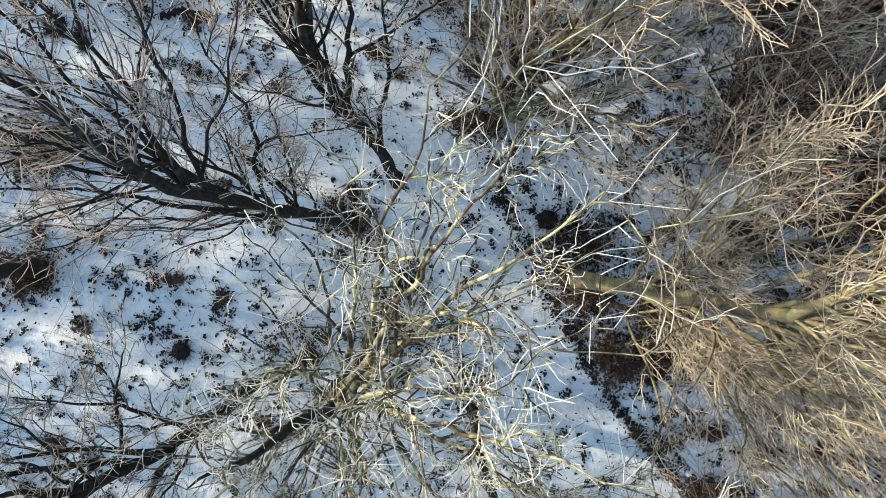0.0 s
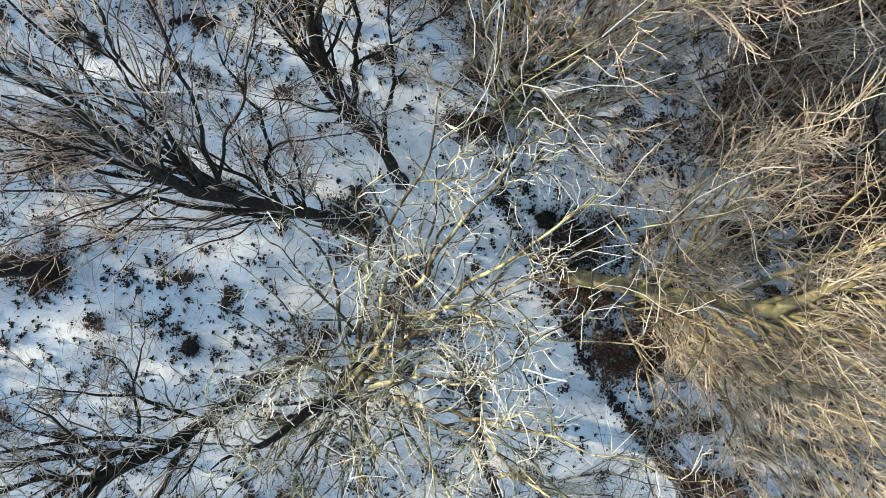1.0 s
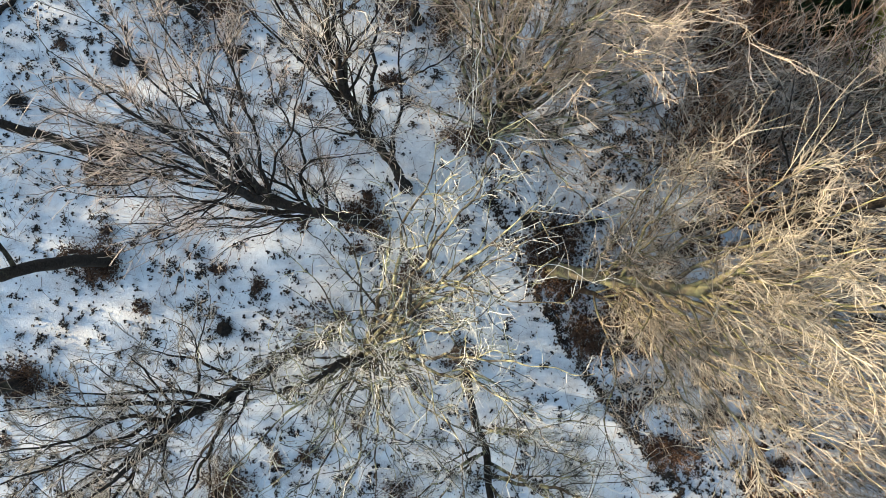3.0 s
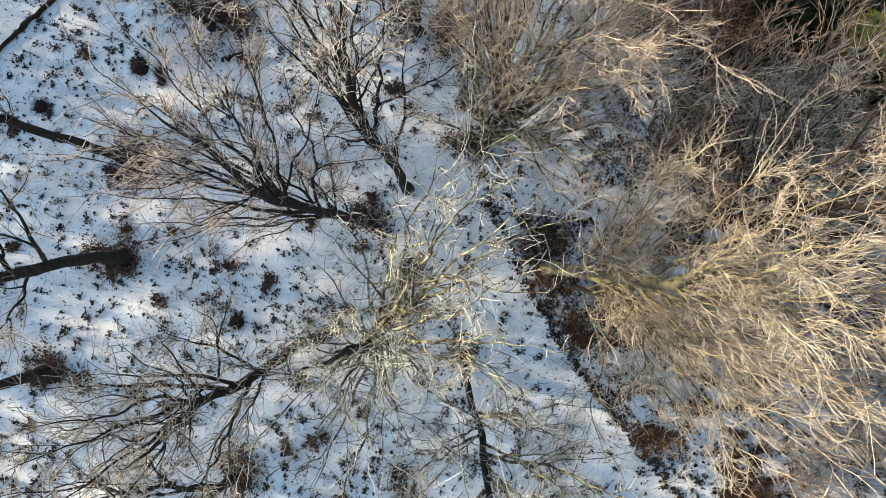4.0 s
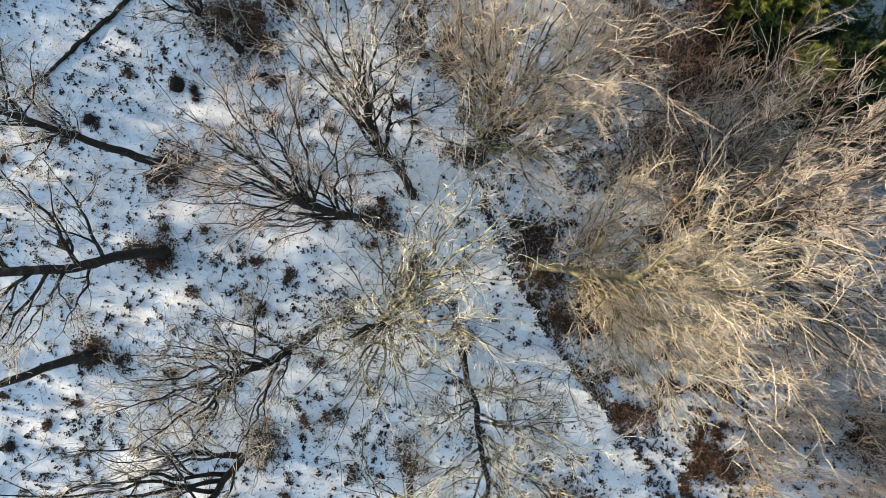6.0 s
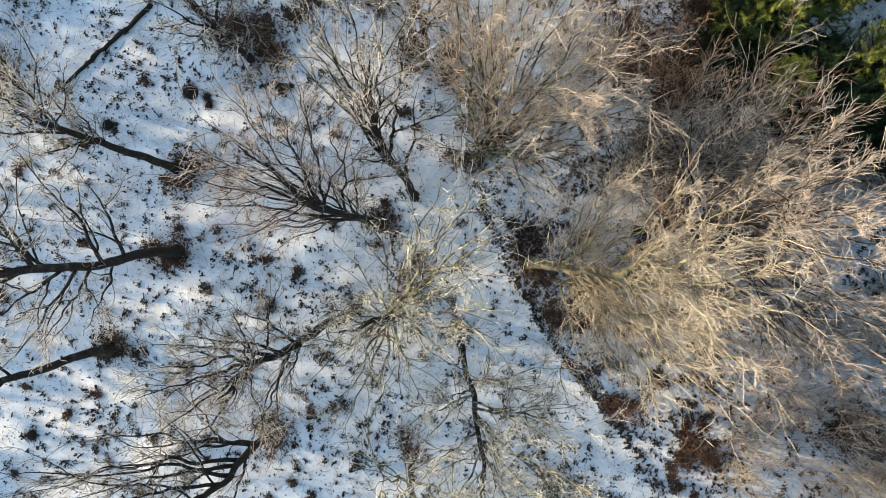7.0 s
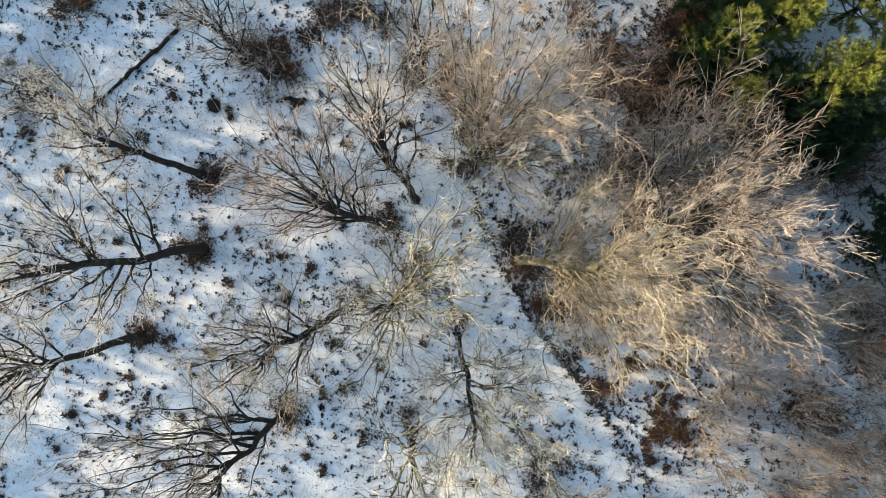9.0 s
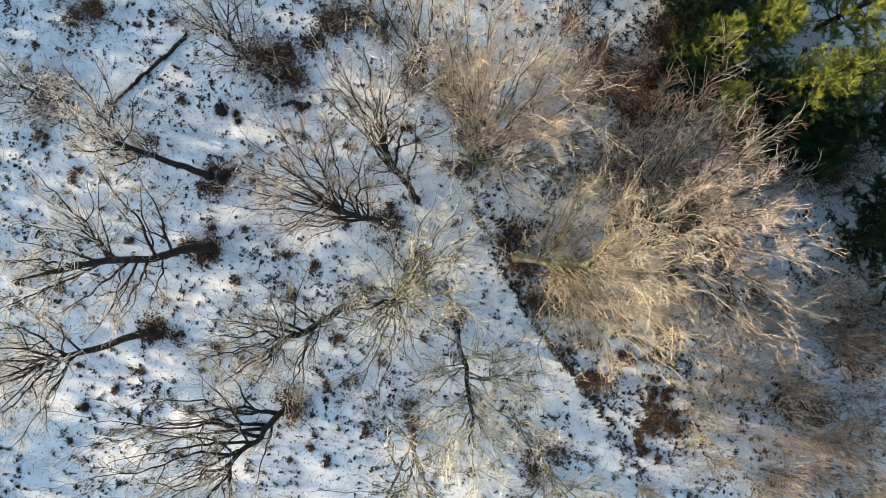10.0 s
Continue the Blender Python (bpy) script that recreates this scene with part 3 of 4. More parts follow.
# brown scrub along the wood's edge
TALL_SCRUB = [
    (9.2, 5.4, 4.5), (10.8, 6.6, 4.0), (12.2, 5.2, 4.5), (9.6, 8.2, 4.0), (13.2, 3.4, 5.0), 
    (6.4, 8.6, 4.0), (7.4, 9.4, 4.5), (6.6, 11.6, 3.5), (7.4, 3.0, 5.0),
    (8.7, 3.6, 5.0), (13.4, 6.8, 4.5), (14.8, 4.4, 4.5), (12.0, 8.4, 2.2), (16.6, 3.0, 4.0),
]
LOW_SCRUB = [
    (14.6, 1.6, 4.5), (15.8, -1.0, 4.0), (12.8, -2.6, 4.0), (15.4, -4.2, 4.0), (18.0, -3.4, 4.5), (18.8, -7.6, 4.0),
    (20.6, -10.2, 4.0), (14.6, -11.4, 3.5), (10.8, -13.2, 3.5), (17.8, -12.4, 4.0), (21.5, -5.0, 4.5), (22.5, -13.5, 4.0),
]
for i, (x, y, height) in enumerate(TALL_SCRUB + LOW_SCRUB):
    tall = 1.0 if y < 1.9 else 1.6 if x < 10 and y < 7 else 1.35
    bare_tree(300 + i, x, y, height * tall, (0.3, 0.2), 0.25, 9, 20, 0.05, BARK_DARK, (TWIG_RUSSET, TWIG_RUST, TWIG_BROWN if y > 2 else TWIG_YELLOW, TWIG_RUSSET if y > 2 else TWIG_TAN)[i % 4], 0.6, SCRUB_LABEL,
              0.7, 0.35, None if y > 2 else TWIG_STALK, 1.4, 0, 1.0, 0.6, "scrub_bush", "bush", "scrub along the wood's edge")
rng_scrub = np.random.default_rng(41)
for i in range(42):
    x, y = rng_scrub.uniform(8.5, 24), rng_scrub.uniform(-14, -2)
    bare_tree(340 + i, x, y, rng_scrub.uniform(2.0, 4.4), (0.2, -0.1), 0.12, 6, 30, 0.03, BARK_DARK, (TWIG_TAN, TWIG_YELLOW, TWIG_RUST)[i % 3], 0.45, LOW_SCRUB_LABEL,
              0.8, 0.3, TWIG_STALK, 1.5, 0, 1.0, 0.7, "scrub_bush", "bush", "scrub along the wood's edge")


# ---- brambles and bushes ----
def thicket(seed, x, y, radius, height, count, material, label, name="bramble_thicket", category="bush", leafy=0.5):
    """Arching canes with dead leaves caught among them."""
    rng = np.random.default_rng(seed)
    root = thing(name, (x, y, foot(x, y) - 0.02), label, category, "brambles and low bushes")
    knots = 5
    kx, ky = rng.normal(0, radius * 0.35, knots), rng.normal(0, radius * 0.35, knots)
    own = rng.integers(0, knots, count)
    cx, cy = kx[own] + rng.normal(0, radius * 0.22, count), ky[own] + rng.normal(0, radius * 0.22, count)
    st = np.stack([cx, cy, ground_height(cx + x, cy + y) - foot(x, y)], axis=1)
    b = np.arctan2(cy, cx) + rng.normal(0, 1.1, count)
    tiltness = rng.uniform(0.2, 0.9, count)
    wy = np.stack([np.cos(b) * tiltness, np.sin(b) * tiltness, np.ones(count)], axis=1)
    canes = grow(rng, st, wy, height * rng.uniform(0.6, 1.4, count), 4, -0.14, 0.22)
    canes[..., 2] = np.maximum(canes[..., 2], st[:, None, 2] + 0.02)
    pieces = [tubes(canes, np.full(count, 0.012), np.full(count, 0.005), 3)]
    s2, w2, _ = offshoots(rng, canes, 2, 0.2, 0.95, radians(55), 0.05)
    tw = grow(rng, s2, w2, rng.uniform(0.15, 0.45, len(s2)) * height * 0.6, 1, 0.0, 0.2)
    pieces.append(tubes(tw, np.full(len(tw), 0.007), np.full(len(tw), 0.004), 3))
    v, q = joined(pieces)
    part("cane_tangle", mesh_from("cane_tangle", v, q, material), root, kind="stuff")
    nl = int(count * 14 * leafy)
    if nl:
        c = s2[rng.integers(0, len(s2), nl)] + rng.normal(0, 0.08, (nl, 3))
        c[:, 2] = np.abs(c[:, 2]) * rng.uniform(0.0, 0.6, nl) + 0.03
        v, q = leaves(rng, c, 0.05)
        part("dead_leaf_mass", mesh_from("dead_leaf_mass", v, q, LEAF_BROWN), root, kind="stuff")
    return root


def leaves(rng, centres, size):
    """Small crumpled leaves: two triangles' worth each, folded along the rib."""
    n = len(centres)
    a = rng.uniform(0, 2 * np.pi, n)
    t = rng.normal(0, 0.5, n)
    s = size * rng.uniform(0.6, 1.5, n)
    u = np.stack([np.cos(a) * np.cos(t), np.sin(a) * np.cos(t), np.sin(t)], axis=1)
    w = np.stack([-np.sin(a), np.cos(a), rng.normal(0, 0.3, n)], axis=1)
    fold = np.array([0, 0, 1.0])[None, :] * (s * 0.3)[:, None]
    v = np.stack([centres - u * s[:, None], centres + w * (s * 0.58)[:, None] + fold, centres + u * s[:, None],
                  centres - w * (s * 0.58)[:, None] + fold], axis=1).reshape(-1, 3)
    i = np.arange(n) * 4
    tri = np.concatenate([np.stack([i, i + 1, i + 2], axis=1), np.stack([i, i + 2, i + 3], axis=1)])
    return v, tri


BRAMBLE = "brown bramble thicket with dead leaves in the snow"
LANE_BRAMBLES = [
    (0.5, 8.8, 0.7, 0.7), (0.3, 9.7, 0.8, 0.8), (0.9, 7.6, 0.5, 0.6), (1.0, 6.4, 0.5, 0.5), (-8.6, 10.3, 0.9, 1.0), (-10.6, 10.4, 0.8, 0.9), (-9.8, 10.7, 1.0, 1.0),
]
TREE_FOOT_BRAMBLES = [
    (-3.1, 1.2, 1.0, 0.8), (1.2, 4.2, 1.0, 0.8), (-9.1, 9.4, 1.1, 0.9), (-13.0, 3.9, 0.8, 0.7), (-13.1, -0.1, 0.9, 0.7), (-16.2, -4.6, 0.8, 0.7),
    (-8.6, -8.5, 1.1, 0.9), (-1.6, -2.1, 0.8, 0.6), (-5.0, -2.7, 0.8, 0.6), (-20.0, 13.3, 1.2, 1.0), (-22.0, 8.4, 1.3, 1.0), (-1.7, 9.5, 1.0, 0.8),
    (-1.6, -9.6, 0.9, 0.7), (-1.4, -0.9, 0.7, 0.4), (-14.0, 0.2, 0.7, 0.6), (-12.3, 4.5, 0.7, 0.7), (0.7, -3.7, 0.6, 0.6), (-6.4, 12.6, 1.0, 0.9),
    (-4.8, 13.0, 1.2, 0.9), (-3.2, 12.3, 0.9, 0.8), (-7.2, 11.6, 0.7, 0.6),
]
EDGE_BRAMBLES = [
    (4.0, -0.6, 1.4, 0.9), (12.4, -9.4, 1.15, 1.0), (8.7, -7.4, 0.8, 0.8), (5.6, -12.0, 1.3, 0.9), (21.0, -8.0, 1.8, 1.2), (6.6, -3.0, 1.2, 0.8),
    (10.0, 9.5, 2.0, 1.2), (14.2, 11.6, 1.8, 2.4), (13.6, 10.2, 1.6, 2.4),
]
WOOD_BRAMBLES = [
    (19.0, 5.4, 1.8, 2.6), (17.4, 5.6, 1.4, 2.2), (21.5, 5.0, 1.6, 2.2), (23.5, -4.6, 1.8, 2.0), (5.2, -3.0, 1.0, 0.8), 
    (11.0, 2.6, 1.3, 0.9), (12.6, 1.0, 1.3, 0.8), (14.2, 3.0, 1.4, 1.0), (13.2, -1.0, 1.2, 0.8), (15.8, 0.6, 1.4, 0.9), (16.6, -2.2, 1.2, 0.8), (12.0, 4.4, 1.3, 1.0),
    (9.8, 4.6, 1.3, 1.1), (10.6, 6.0, 1.3, 1.2), (12.4, 6.6, 1.3, 1.2), (11.4, 7.6, 1.2, 1.2), (13.6, 5.4, 1.3, 1.2),
    (4.6, 1.0, 0.9, 0.7), (6.8, -0.6, 1.2, 0.8), (11.6, 8.6, 1.4, 1.8), (12.4, 11.2, 1.5, 1.8),
]
for i, (x, y, r, h) in enumerate(TREE_FOOT_BRAMBLES + EDGE_BRAMBLES + WOOD_BRAMBLES + LANE_BRAMBLES):
    thicket(100 + i, x, y, r, h, int(95 * r * r) + 25, CANE_BROWN, BRAMBLE)


def low_patches():
    """Flattened bramble and dead bracken that covers much of the ground beyond the lane."""
    rng = np.random.default_rng(77)
    spots = []
    while len(spots) < 85:
        x, y = rng.uniform(2, 13), rng.uniform(-12, 8)
        if not (x < 9 and y > 1.2) and lane_distance(np.array([x]), np.array([y]))[0] > 0.9 + 2.5 * rng.uniform(0, 1):
            spots.append((x, y, rng.uniform(0.12, 0.42)))
    while len(spots) < 140:
        x, y = rng.uniform(-24, 1), rng.uniform(-13, 13)
        if lane_distance(np.array([x]), np.array([y]))[0] < -1.1:
            spots.append((x, y, rng.uniform(0.12, 0.32)))
    canes, leaf = [], []
    for x, y, r in spots:
        n = int(150 * r) + 10
        a, d = rng.uniform(0, 2 * np.pi, n), r * np.sqrt(rng.uniform(0, 1, n))
        turn, thin = rng.uniform(0, np.pi), rng.uniform(0.25, 0.8)
        u, w = d * np.cos(a) * 1.3 + rng.normal(0, 0.06, n), d * np.sin(a) * thin + rng.normal(0, 0.06, n)
        px, py = x + u * math.cos(turn) - w * math.sin(turn), y + u * math.sin(turn) + w * math.cos(turn)
        st = np.stack([px, py, ground_height(px, py)], axis=1)
        b = rng.uniform(0, 2 * np.pi, n)
        wy = np.stack([np.cos(b), np.sin(b), rng.uniform(0.1, 0.9, n)], axis=1)
        canes.append(grow(rng, st, wy, rng.uniform(0.15, 0.5, n), 2, -0.2, 0.25))
        m = int(n * 2.5)
        i = rng.integers(0, n, m)
        lx, ly = px[i] + rng.normal(0, 0.06, m), py[i] + rng.normal(0, 0.06, m)
        leaf.append(np.stack([lx, ly, ground_height(lx, ly) + rng.uniform(0.01, 0.1, m)], axis=1))
    p = np.concatenate(canes)
    v, q = tubes(p, np.full(len(p), 0.009), np.full(len(p), 0.005), 3)
    tagged(new("low_bramble", mesh_from("low_bramble", v, q, CANE_BROWN)), label="flattened brown brambles lying over the snow", category="bramble", kind="stuff")
    v, q = leaves(rng, np.concatenate(leaf), 0.055)
    tagged(new("bracken_litter", mesh_from("bracken_litter", v, q, LEAF_BROWN)), label="dark dead bracken and leaves in patches", category="leaves", kind="stuff")


low_patches()


def dead_canes():
    """Knee-high dead stalks between the scrub beyond the lane."""
    rng = np.random.default_rng(88)
    seeds = 260
    hx, hy = rng.uniform(4.5, 25, seeds), rng.uniform(-14.5, 10.5, seeds)
    open_snow = (hx < 9.0) & (hy > 2.2) & (hy < 7.5)
    hx, hy = hx[~open_snow], hy[~open_snow]
    n = 6200
    own = rng.integers(0, len(hx), n)
    x, y = hx[own] + rng.normal(0, 0.55, n), hy[own] + rng.normal(0, 0.55, n)
    keep = lane_distance(x, y) > 1.8 + 4.0 * rng.uniform(0, 1, n)
    x, y = x[keep], y[keep]
    n = len(x)
    st = np.stack([x, y, ground_height(x, y)], axis=1)
    b = rng.normal(0.2, 1.2, len(hx))[own[keep]] + rng.normal(0, 0.5, n)
    tip = rng.uniform(0.2, 1.2, n)
    wy = np.stack([np.cos(b) * tip, np.sin(b) * tip, np.ones(n)], axis=1)
    p = grow(rng, st, wy, rng.uniform(0.45, 1.7, n), 3, -0.06, 0.14)
    v, q = tubes(p, np.full(n, 0.010), np.full(n, 0.006), 3)
    tagged(new("dead_stalk", mesh_from("dead_stalk", v, q, TWIG_STALK)), label="straw-brown dead stalks standing in the snow", category="stalks", kind="stuff")


dead_canes()


# ---- tussocks and litter on the snow ----
def litter():
    """Leafy rosettes, grass tufts and flecks that stand out of the thin snow, thickest beyond the lane."""
    rng = np.random.default_rng(7)
    seeds = 1500
    hx, hy = rng.uniform(-27, 27, seeds), rng.uniform(-17, 17, seeds)
    n = 17500
    own = rng.integers(0, seeds, n)
    x, y = hx[own] + rng.normal(0, 0.7, n), hy[own] + rng.normal(0, 0.7, n)
    side = lane_distance(x, y)
    patch = np.sin(x * 0.9 + 1.7 * np.sin(y * 0.5)) * np.sin(y * 0.8 + 1.3 * np.sin(x * 0.6))
    chance = np.where(side > 0.9, np.where(x > 14, 0.55, 0.8), 0.40) + 0.2 * patch
    chance = chance + 0.4 * np.exp(-((x - 6.5) / 4.0) ** 2 - ((y + 4.0) / 5.0) ** 2) * (side > 0.7) + 0.6 * (np.abs(side - 1.0) < 0.3) * (y < 2)
    chance = np.where(np.abs(side) < 0.42, 0.2, np.where(np.abs(side) < 0.8, chance * 0.6, chance))
    keep = rng.uniform(0, 1, n) < chance
    x, y = x[keep], y[keep]
    # a broken hem of plants along the lane
    hem = 300
    ey = rng.uniform(-13, 3.5, hem)
    row = np.interp(ey, [-10, -8, 0, 4], [1.4, 1.25, 0.4, 0.5])
    ex = lane_middle(ey) + np.where(rng.uniform(0, 1, hem) < 0.7, row + rng.normal(0, 0.1, hem), rng.choice([1.2, -1.2], hem) + rng.normal(0, 0.25, hem))
    x, y = np.concatenate([x, ex]), np.concatenate([y, ey])
    n = len(x)
    size = rng.lognormal(math.log(0.115), 0.55, n).clip(0.03, 0.38)
    blades = 2
    bx = np.repeat(x, blades) + rng.normal(0, 0.35, n * blades) * np.repeat(size, blades)
    by = np.repeat(y, blades) + rng.normal(0, 0.35, n * blades) * np.repeat(size, blades)
    st = np.stack([bx, by, ground_height(bx, by) - 0.01], axis=1)
    a = rng.uniform(0, 2 * np.pi, n * blades)
    wy = np.stack([np.cos(a), np.sin(a), rng.uniform(0.2, 1.0, n * blades)], axis=1)
    ln = np.repeat(size, blades) * rng.uniform(0.5, 1.5, n * blades)
    v, q = tubes(grow(rng, st, wy, ln, 1, -0.25, 0.2), ln * 0.08 + 0.005, np.full(len(ln), 0.003), 3)
    tagged(new("grass_tussock", mesh_from("grass_tussock", v, q, GRASS_DEAD)), label="dead grass tufts poking through the snow", category="grass", kind="stuff")
    m = 125000
    weight = size ** 1.3
    i = rng.choice(n, m, p=weight / weight.sum())
    turn, long = rng.uniform(0, np.pi, n)[i], rng.uniform(1.0, 2.4, n)[i]
    u, w = rng.normal(0, 0.3, m) * size[i] * long, rng.normal(0, 0.28, m) * size[i]
    lx, ly = x[i] + u * np.cos(turn) - w * np.sin(turn), y[i] + u * np.sin(turn) + w * np.cos(turn)
    tiny = 14000
    fx, fy = rng.uniform(-27, 27, tiny), rng.uniform(-17, 17, tiny)
    lx, ly = np.concatenate([lx, fx]), np.concatenate([ly, fy])
    v, q = leaves(rng, np.stack([lx, ly, ground_height(lx, ly) + rng.uniform(0.01, 0.06, len(lx))], axis=1), 0.046)
    sticks = 9000
    sx, sy = rng.uniform(-27, 27, sticks), rng.uniform(-17, 17, sticks)
    a = rng.uniform(0, 2 * np.pi, sticks)
    low = np.stack([sx, sy, ground_height(sx, sy) + 0.01], axis=1)
    far = np.stack([np.cos(a), np.sin(a), rng.uniform(-0.02, 0.35, sticks)], axis=1)
    sv, sq = tubes(grow(rng, low, far, rng.uniform(0.15, 0.75, sticks), 2, -0.05, 0.22), np.full(sticks, 0.008), np.full(sticks, 0.004), 3)
    tagged(new("fallen_twig", mesh_from("fallen_twig", sv, sq, GRASS_DEAD)), label="thin dead twigs and stalks strewn over the snow", category="twigs", kind="stuff")
    tagged(new("leaf_litter", mesh_from("leaf_litter", v, q, LEAF_DARK)), label="dark withered leaves and plants on the snow", category="leaves", kind="stuff")


litter()


# ---- fallen logs, earth mounds ----
def fallen_log(seed, a, b, radius, label):
    """A rotten trunk lying in the snow, with broken stubs of branches."""
    rng = np.random.default_rng(seed)
    root = thing("fallen_log", (a[0], a[1], foot(*a)), label, "log", "fallen logs")
    k = 26
    s = np.linspace(0, 1, k)
    dx, dy = b[0] - a[0], b[1] - a[1]
    x, y = dx * s, dy * s
    x, y = x + 0.12 * np.sin(s * 9 + seed) + rng.normal(0, 0.03, k), y + 0.1 * np.cos(s * 7 + seed) + rng.normal(0, 0.03, k)
    z = ground_height(x + a[0], y + a[1]) - foot(*a) + radius * 0.45
    axis = np.stack([x, y, z], axis=1)
    v, q = tubes(axis[None], [1.0], [1.0], 10)
    ring = v.reshape(k, 10, 3) - axis[:, None, :]
    thick = radius * (1.1 - 0.5 * s)[:, None] * (1 + rng.normal(0, 0.28, (k, 10)))
    v = (axis[:, None, :] + ring * thick[..., None]).reshape(-1, 3)
    caps = [np.arange(10)[None, ::-1], (np.arange(10) + (k - 1) * 10)[None, :]]
    part("log", mesh_from("log", v, [q] + caps, BARK_ROTTEN), root)
    st, wy, _ = offshoots(rng, axis[None], 7, 0.1, 0.95, radians(65), 0.2)
    for i in range(len(st)):
        p = grow(rng, st[i:i + 1], wy[i:i + 1], [rng.uniform(0.2, 0.7)], 3, 0.0, 0.15)
        v, q = tubes(p, [0.035], [0.012], 5)
        part("branch_stub", mesh_from("branch_stub", v, q, BARK_ROTTEN), root)
    return root


LOG = "dark rotten log lying half sunk in snow"
fallen_log(1, (-14.4, 12.0), (-19.2, 7.5), 0.105, LOG)
fallen_log(2, (-7.6, 8.2), (-8.9, 8.1), 0.13, LOG)
fallen_log(3, (3.3, 4.4), (5.6, 5.6), 0.05, "thin dead branch lying on the snow")
fallen_log(4, (-0.9, 10.4), (-1.6, 12.6), 0.12, LOG)


def mound(seed, x, y, radius, height):
    """A low heap of dark earth and dead grass."""
    rng = np.random.default_rng(seed)
    root = thing("earth_mound", (x, y, foot(x, y) - 0.03), "small dark earth mound breaking through the snow", "mound", "earth mounds")
    rings, k = 7, 18
    r = np.linspace(1, 0, rings)[:, None] * radius * (1 + rng.normal(0, 0.08, (rings, k)))
    a = np.arange(k)[None, :] * 2 * np.pi / k
    z = height * (1 - (np.linspace(1, 0, rings)[:, None]) ** 2) * (1 + rng.normal(0, 0.1, (rings, k)))
    v = np.stack([r * np.cos(a), r * np.sin(a), z + 0 * a], axis=-1).reshape(-1, 3)
    i, j = np.arange(rings - 1)[:, None] * k, np.arange(k)[None, :]
    q = np.stack([i + j, i + (j + 1) % k, i + k + (j + 1) % k, i + k + j], axis=-1).reshape(-1, 4)
    part("earth", mesh_from("earth", v, q, BARK_ROTTEN), root)
    n = 260
    b = rng.uniform(0, 2 * np.pi, n)
    d = radius * np.sqrt(rng.uniform(0, 1, n))
    st = np.stack([d * np.cos(b), d * np.sin(b), height * (1 - (d / radius) ** 2) - 0.02], axis=1)
    wy = np.stack([np.cos(b), np.sin(b), rng.uniform(0.1, 0.9, n)], axis=1)
    v, q = tubes(grow(rng, st, wy, rng.uniform(0.08, 0.28, n), 2, -0.3, 0.2), np.full(n, 0.008), np.full(n, 0.003), 3)
    part("grass_tuft", mesh_from("grass_tuft", v, q, LEAF_DARK), root, kind="stuff")


for i, (x, y, radius, height) in enumerate([
    (-12.4, 7.85, 0.42, 0.2), (-11.5, 7.2, 0.2, 0.1), (-8.55, -2.65, 0.32, 0.16), (-16.4, 6.2, 0.3, 0.15), (-20.1, -8.9, 0.26, 0.12),
    (-14.1, -9.0, 0.2, 0.1), (3.2, 1.45, 0.35, 0.15), (1.6, -12.6, 0.3, 0.15), (-11.6, 7.6, 0.18, 0.1),
]):
    mound(400 + i, x, y, radius, height)


# ---- pines ----
def pine(seed, x, y, height, crown, material, label, bare=0.2, count=50, tufts=11, group="pines", name="pine_tree", needles=58, spray=1.0):
    """A pine: bare lower stem, up-swept branches, brush-like needle shoots on their outer halves."""
    rng = np.random.default_rng(seed)
    root = thing(name, (x, y, foot(x, y) - 0.05), label, "tree", group)
    axis = grow(rng, np.zeros((1, 3)), np.array([[0, 0, 1.0]]), [height], 12, 0.05, 0.02)
    v, q = tubes(axis, [0.16], [0.03], 10)
    part("trunk", mesh_from("trunk", v, q, BARK_DARK), root)
    s = np.linspace(bare, 0.97, count)
    a = np.arange(count) * 2.399 + rng.normal(0, 0.2, count)
    st = np.stack([np.interp(s, np.linspace(0, 1, 13), axis[0, :, i]) for i in range(3)], axis=1)
    wy = np.stack([np.cos(a), np.sin(a), 0.1 + s * 0.5], axis=1)
    q0 = (s - bare) / (1 - bare)
    ln = crown * (1.05 - 0.75 * q0 ** 1.5) * rng.uniform(0.6, 1.15, count)
    br = grow(rng, st, wy, ln, 6, 0.04, 0.12)
    pieces = [tubes(br, 0.04 * (1 - q0 * 0.6), np.full(count, 0.012), 5)]
    s2, w2, p2 = offshoots(rng, br, tufts, 0.3, 1.0, radians(45), 0.25)
    tw = grow(rng, s2, w2, rng.uniform(0.25, 0.6, len(s2)), 1, 0.12, 0.15)
    pieces.append(tubes(tw, np.full(len(tw), 0.012), np.full(len(tw), 0.006), 3))
    v, q = joined(pieces)
    part("branch_frame", mesh_from("branch_frame", v, q, BARK_DARK), root, kind="stuff")
    s3, w3, _ = offshoots(rng, tw, needles, 0.05, 1.0, radians(48), 0.25)
    nn = len(s3)
    w3 /= np.linalg.norm(w3, axis=1, keepdims=True)
    side = np.cross(w3, rng.normal(0, 1, (nn, 3)))
    side /= np.linalg.norm(side, axis=1, keepdims=True) + 1e-9
    length = rng.uniform(0.13, 0.24, nn)[:, None] * min(spray, 2.5)
    vv = np.stack([s3 - side * 0.009 * spray, s3 + side * 0.009 * spray, s3 + w3 * length], axis=1).reshape(-1, 3)
    part("needle_crown", mesh_from("needle_crown", vv, np.arange(nn * 3).reshape(-1, 3), material), root, kind="stuff")
    return root


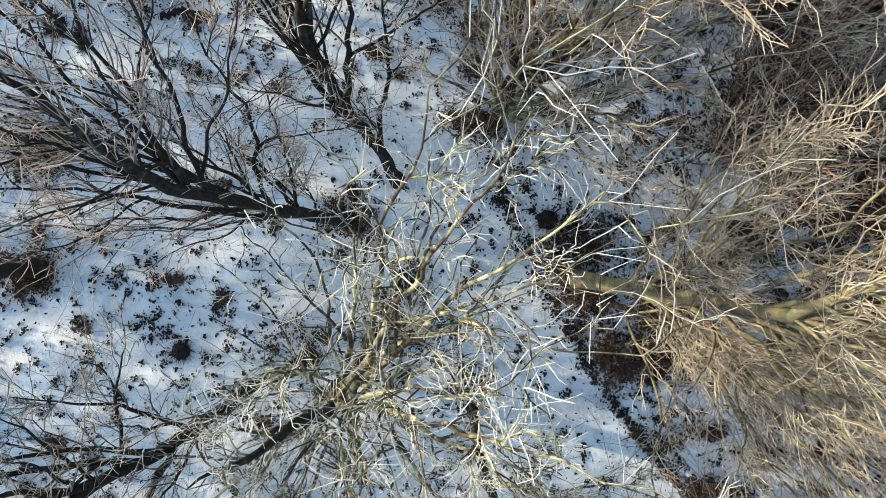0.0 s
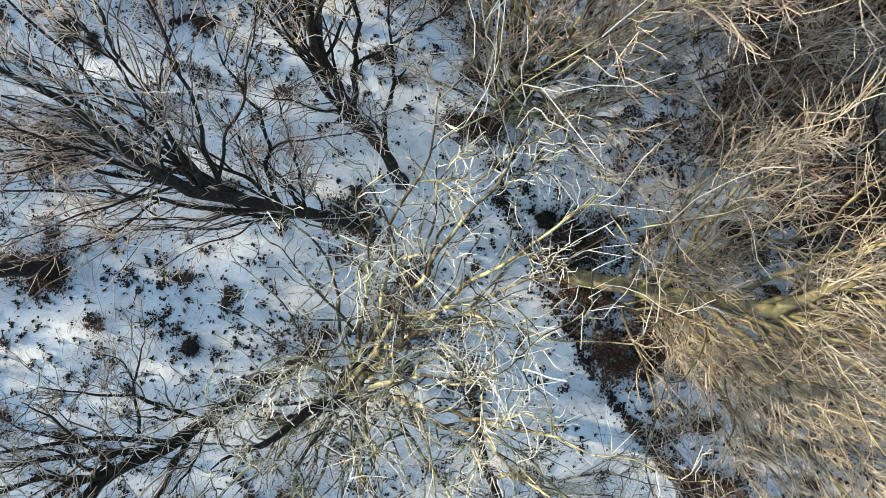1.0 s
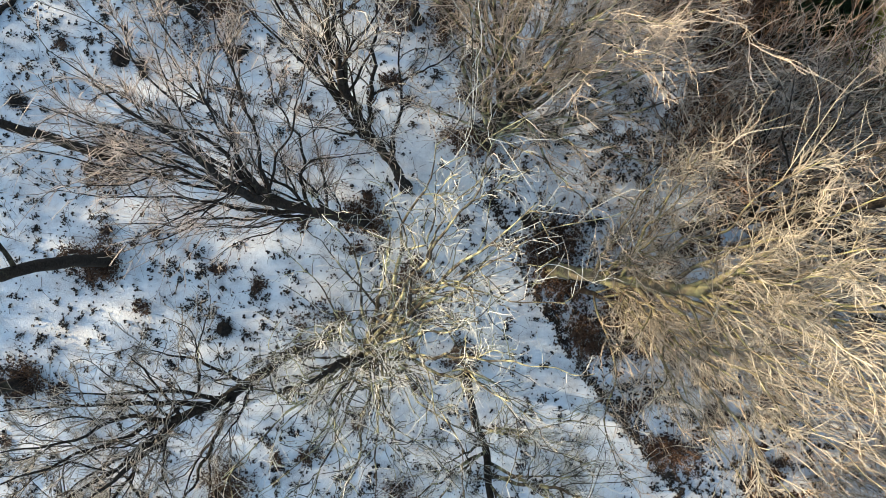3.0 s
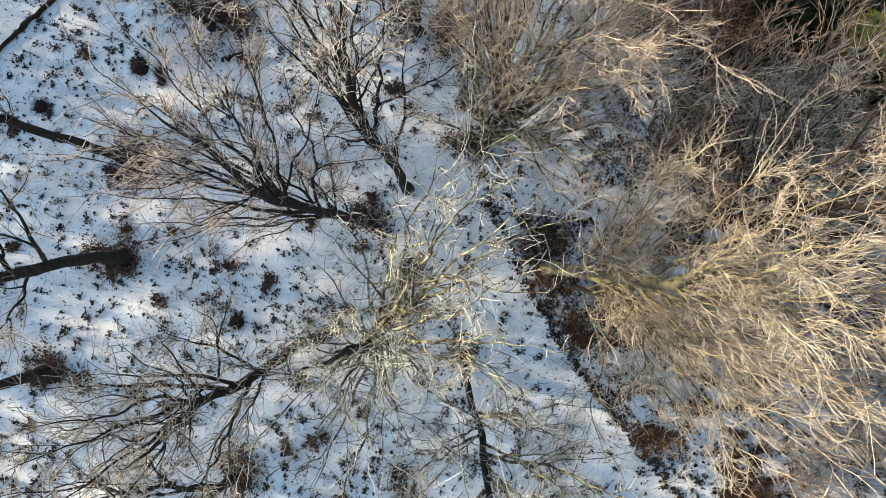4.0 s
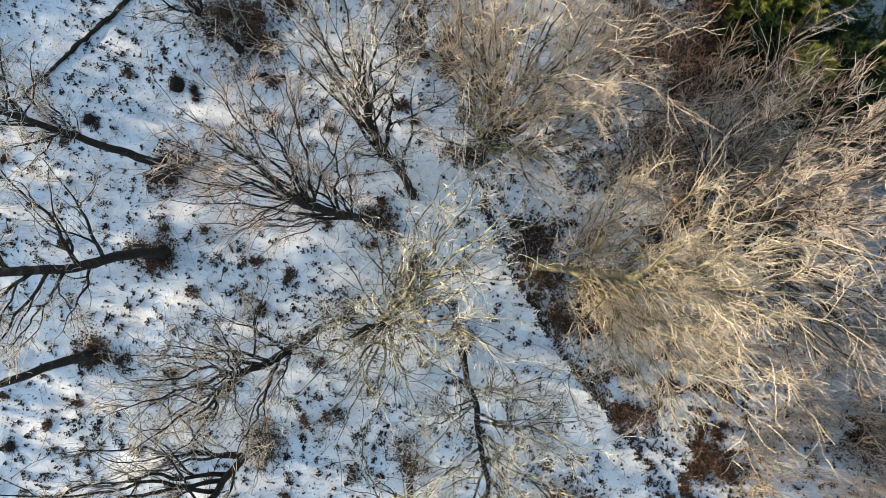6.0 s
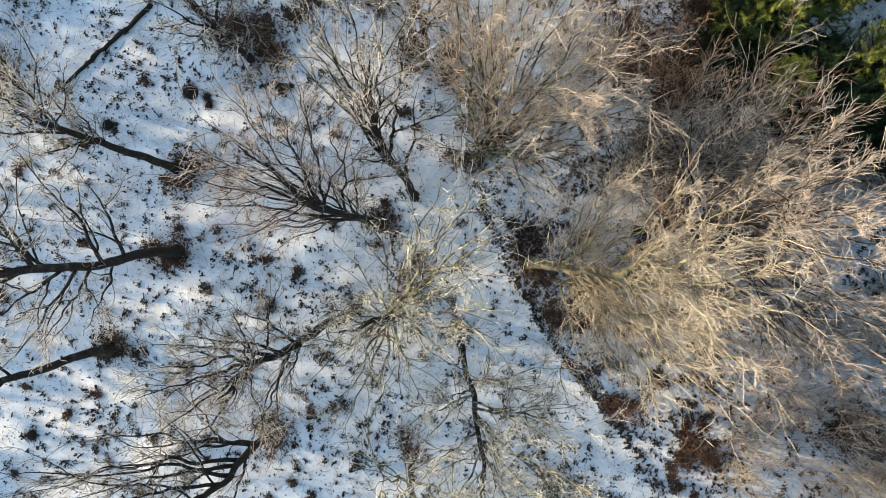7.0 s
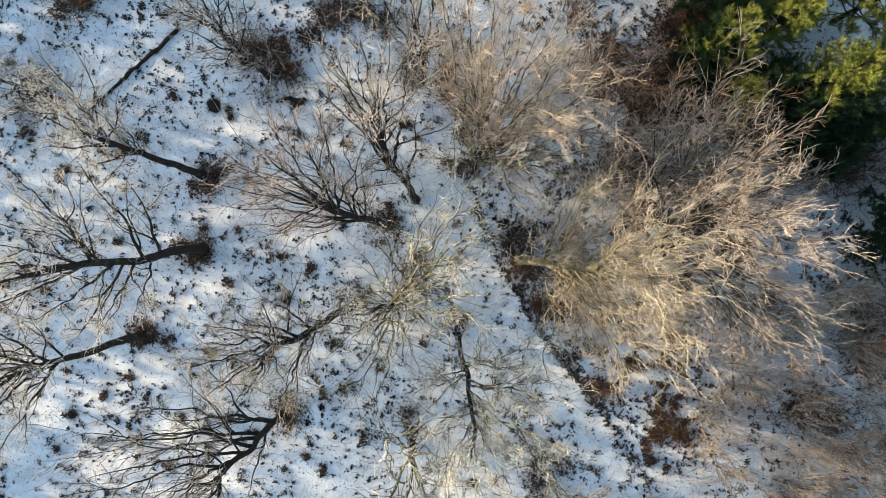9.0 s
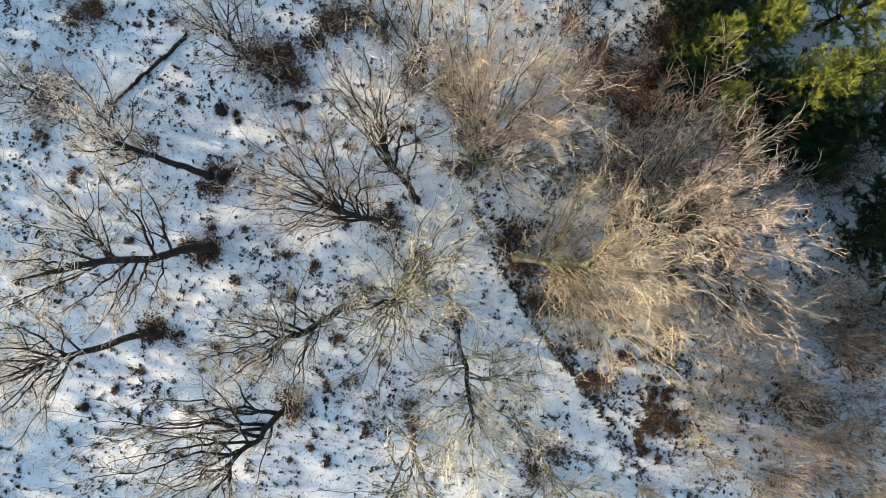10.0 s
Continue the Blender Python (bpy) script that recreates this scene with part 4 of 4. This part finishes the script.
# the light on each pine is put into its needle colour
PINE = "green pine tree, sunlight put into its yellow-green needle tufts"
SHADED_PINE = "pine tree with shade put into its dark green needles"
pine(201, 13.6, 10.2, 5.2, 1.9, NEEDLE_SUNLIT, PINE)
pine(202, 18.4, 8.5, 6.2, 2.1, NEEDLE_SUNLIT, PINE)
pine(203, 21.4, 9.0, 6.4, 2.2, NEEDLE_SUNLIT, PINE)
pine(205, 16.4, 11.0, 5.6, 1.9, NEEDLE_SUNLIT, PINE)
pine(206, 21.0, 12.4, 6.0, 2.2, NEEDLE_SUNLIT, PINE)
pine(209, 14.6, 7.6, 4.2, 1.6, NEEDLE_SUNLIT, PINE)
# low dark pines added where deep shade lies between and under the others
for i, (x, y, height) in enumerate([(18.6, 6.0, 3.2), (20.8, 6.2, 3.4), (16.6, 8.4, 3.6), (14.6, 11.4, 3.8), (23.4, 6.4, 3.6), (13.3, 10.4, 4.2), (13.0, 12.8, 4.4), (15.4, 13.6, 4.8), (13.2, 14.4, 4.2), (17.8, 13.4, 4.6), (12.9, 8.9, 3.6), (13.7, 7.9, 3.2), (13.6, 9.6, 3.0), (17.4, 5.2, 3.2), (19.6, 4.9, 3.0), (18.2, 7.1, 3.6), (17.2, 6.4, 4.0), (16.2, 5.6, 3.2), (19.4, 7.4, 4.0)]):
    pine(220 + i, x, y, height, 1.7, NEEDLE_SHADED, SHADED_PINE, 0.1, 34, 9, needles=34, spray=1.5)
pine(204, 22.4, 0.6, 3.4, 2.3, NEEDLE_SHADED, SHADED_PINE)
pine(211, 23.6, 2.4, 3.6, 2.2, NEEDLE_SHADED, SHADED_PINE)
pine(207, 24.0, -1.5, 5.0, 1.9, NEEDLE_SHADED, SHADED_PINE)
# tall pines added out of view, to keep sky light off the snow
UNSEEN_PINE = pine(208, 27.5, 16.0, 14.0, 3.2, NEEDLE_SHADED, SHADED_PINE, 0.12, 44, 7, needles=20, spray=4.0)
for x, y, turn in [(25.8, -3.2, 15), (26.4, -8.6, 120), (25.6, 2.6, 215), (28, 10, 40), (29, 4.5, 150), (28.5, -0.5, 260), (30, -6, 80), (29.5, -11.5, 310), (22.5, 17, 200), (17.5, 17.5, 100), (33, 7.5, 20), (33.5, 1, 170), (5.5, 18.5, 60), (9.5, 18, 230), (13.5, 18.8, 330)]:
    copy_thing(UNSEEN_PINE, pose(x, y, 0, 0, 0, turn))

# spruces added out of view, up-sun, to cast long shade over the snow
SHADE_BELT = pine(210, -48, 30, 15.4, 3.4, NEEDLE_SHADED, "tall dark spruce added out of view to cast shade", 0.06, 52, 5, "shelter belt spruces", "shade_spruce", 18, 4.6)
rng_belt = np.random.default_rng(5)
for i in range(32):
    y = -32 + i * 2.6
    # a thinned stretch lets streaks of sun onto the snow
    if -8.5 < y < -2.5 and i % 2:
        continue
    # the heights set where the shade ends
    size = rng_belt.uniform(1.04, 1.18) * (1.08 if y > 13 else 0.86)
    spruce = copy_thing(SHADE_BELT, pose(-48 + (i % 2) * 3 + rng_belt.uniform(-1, 1), y + rng_belt.uniform(-0.5, 0.5), 0, 0, 0, rng_belt.uniform(0, 360)))
    spruce.scale = (size * 1.5, size * 1.5, size)
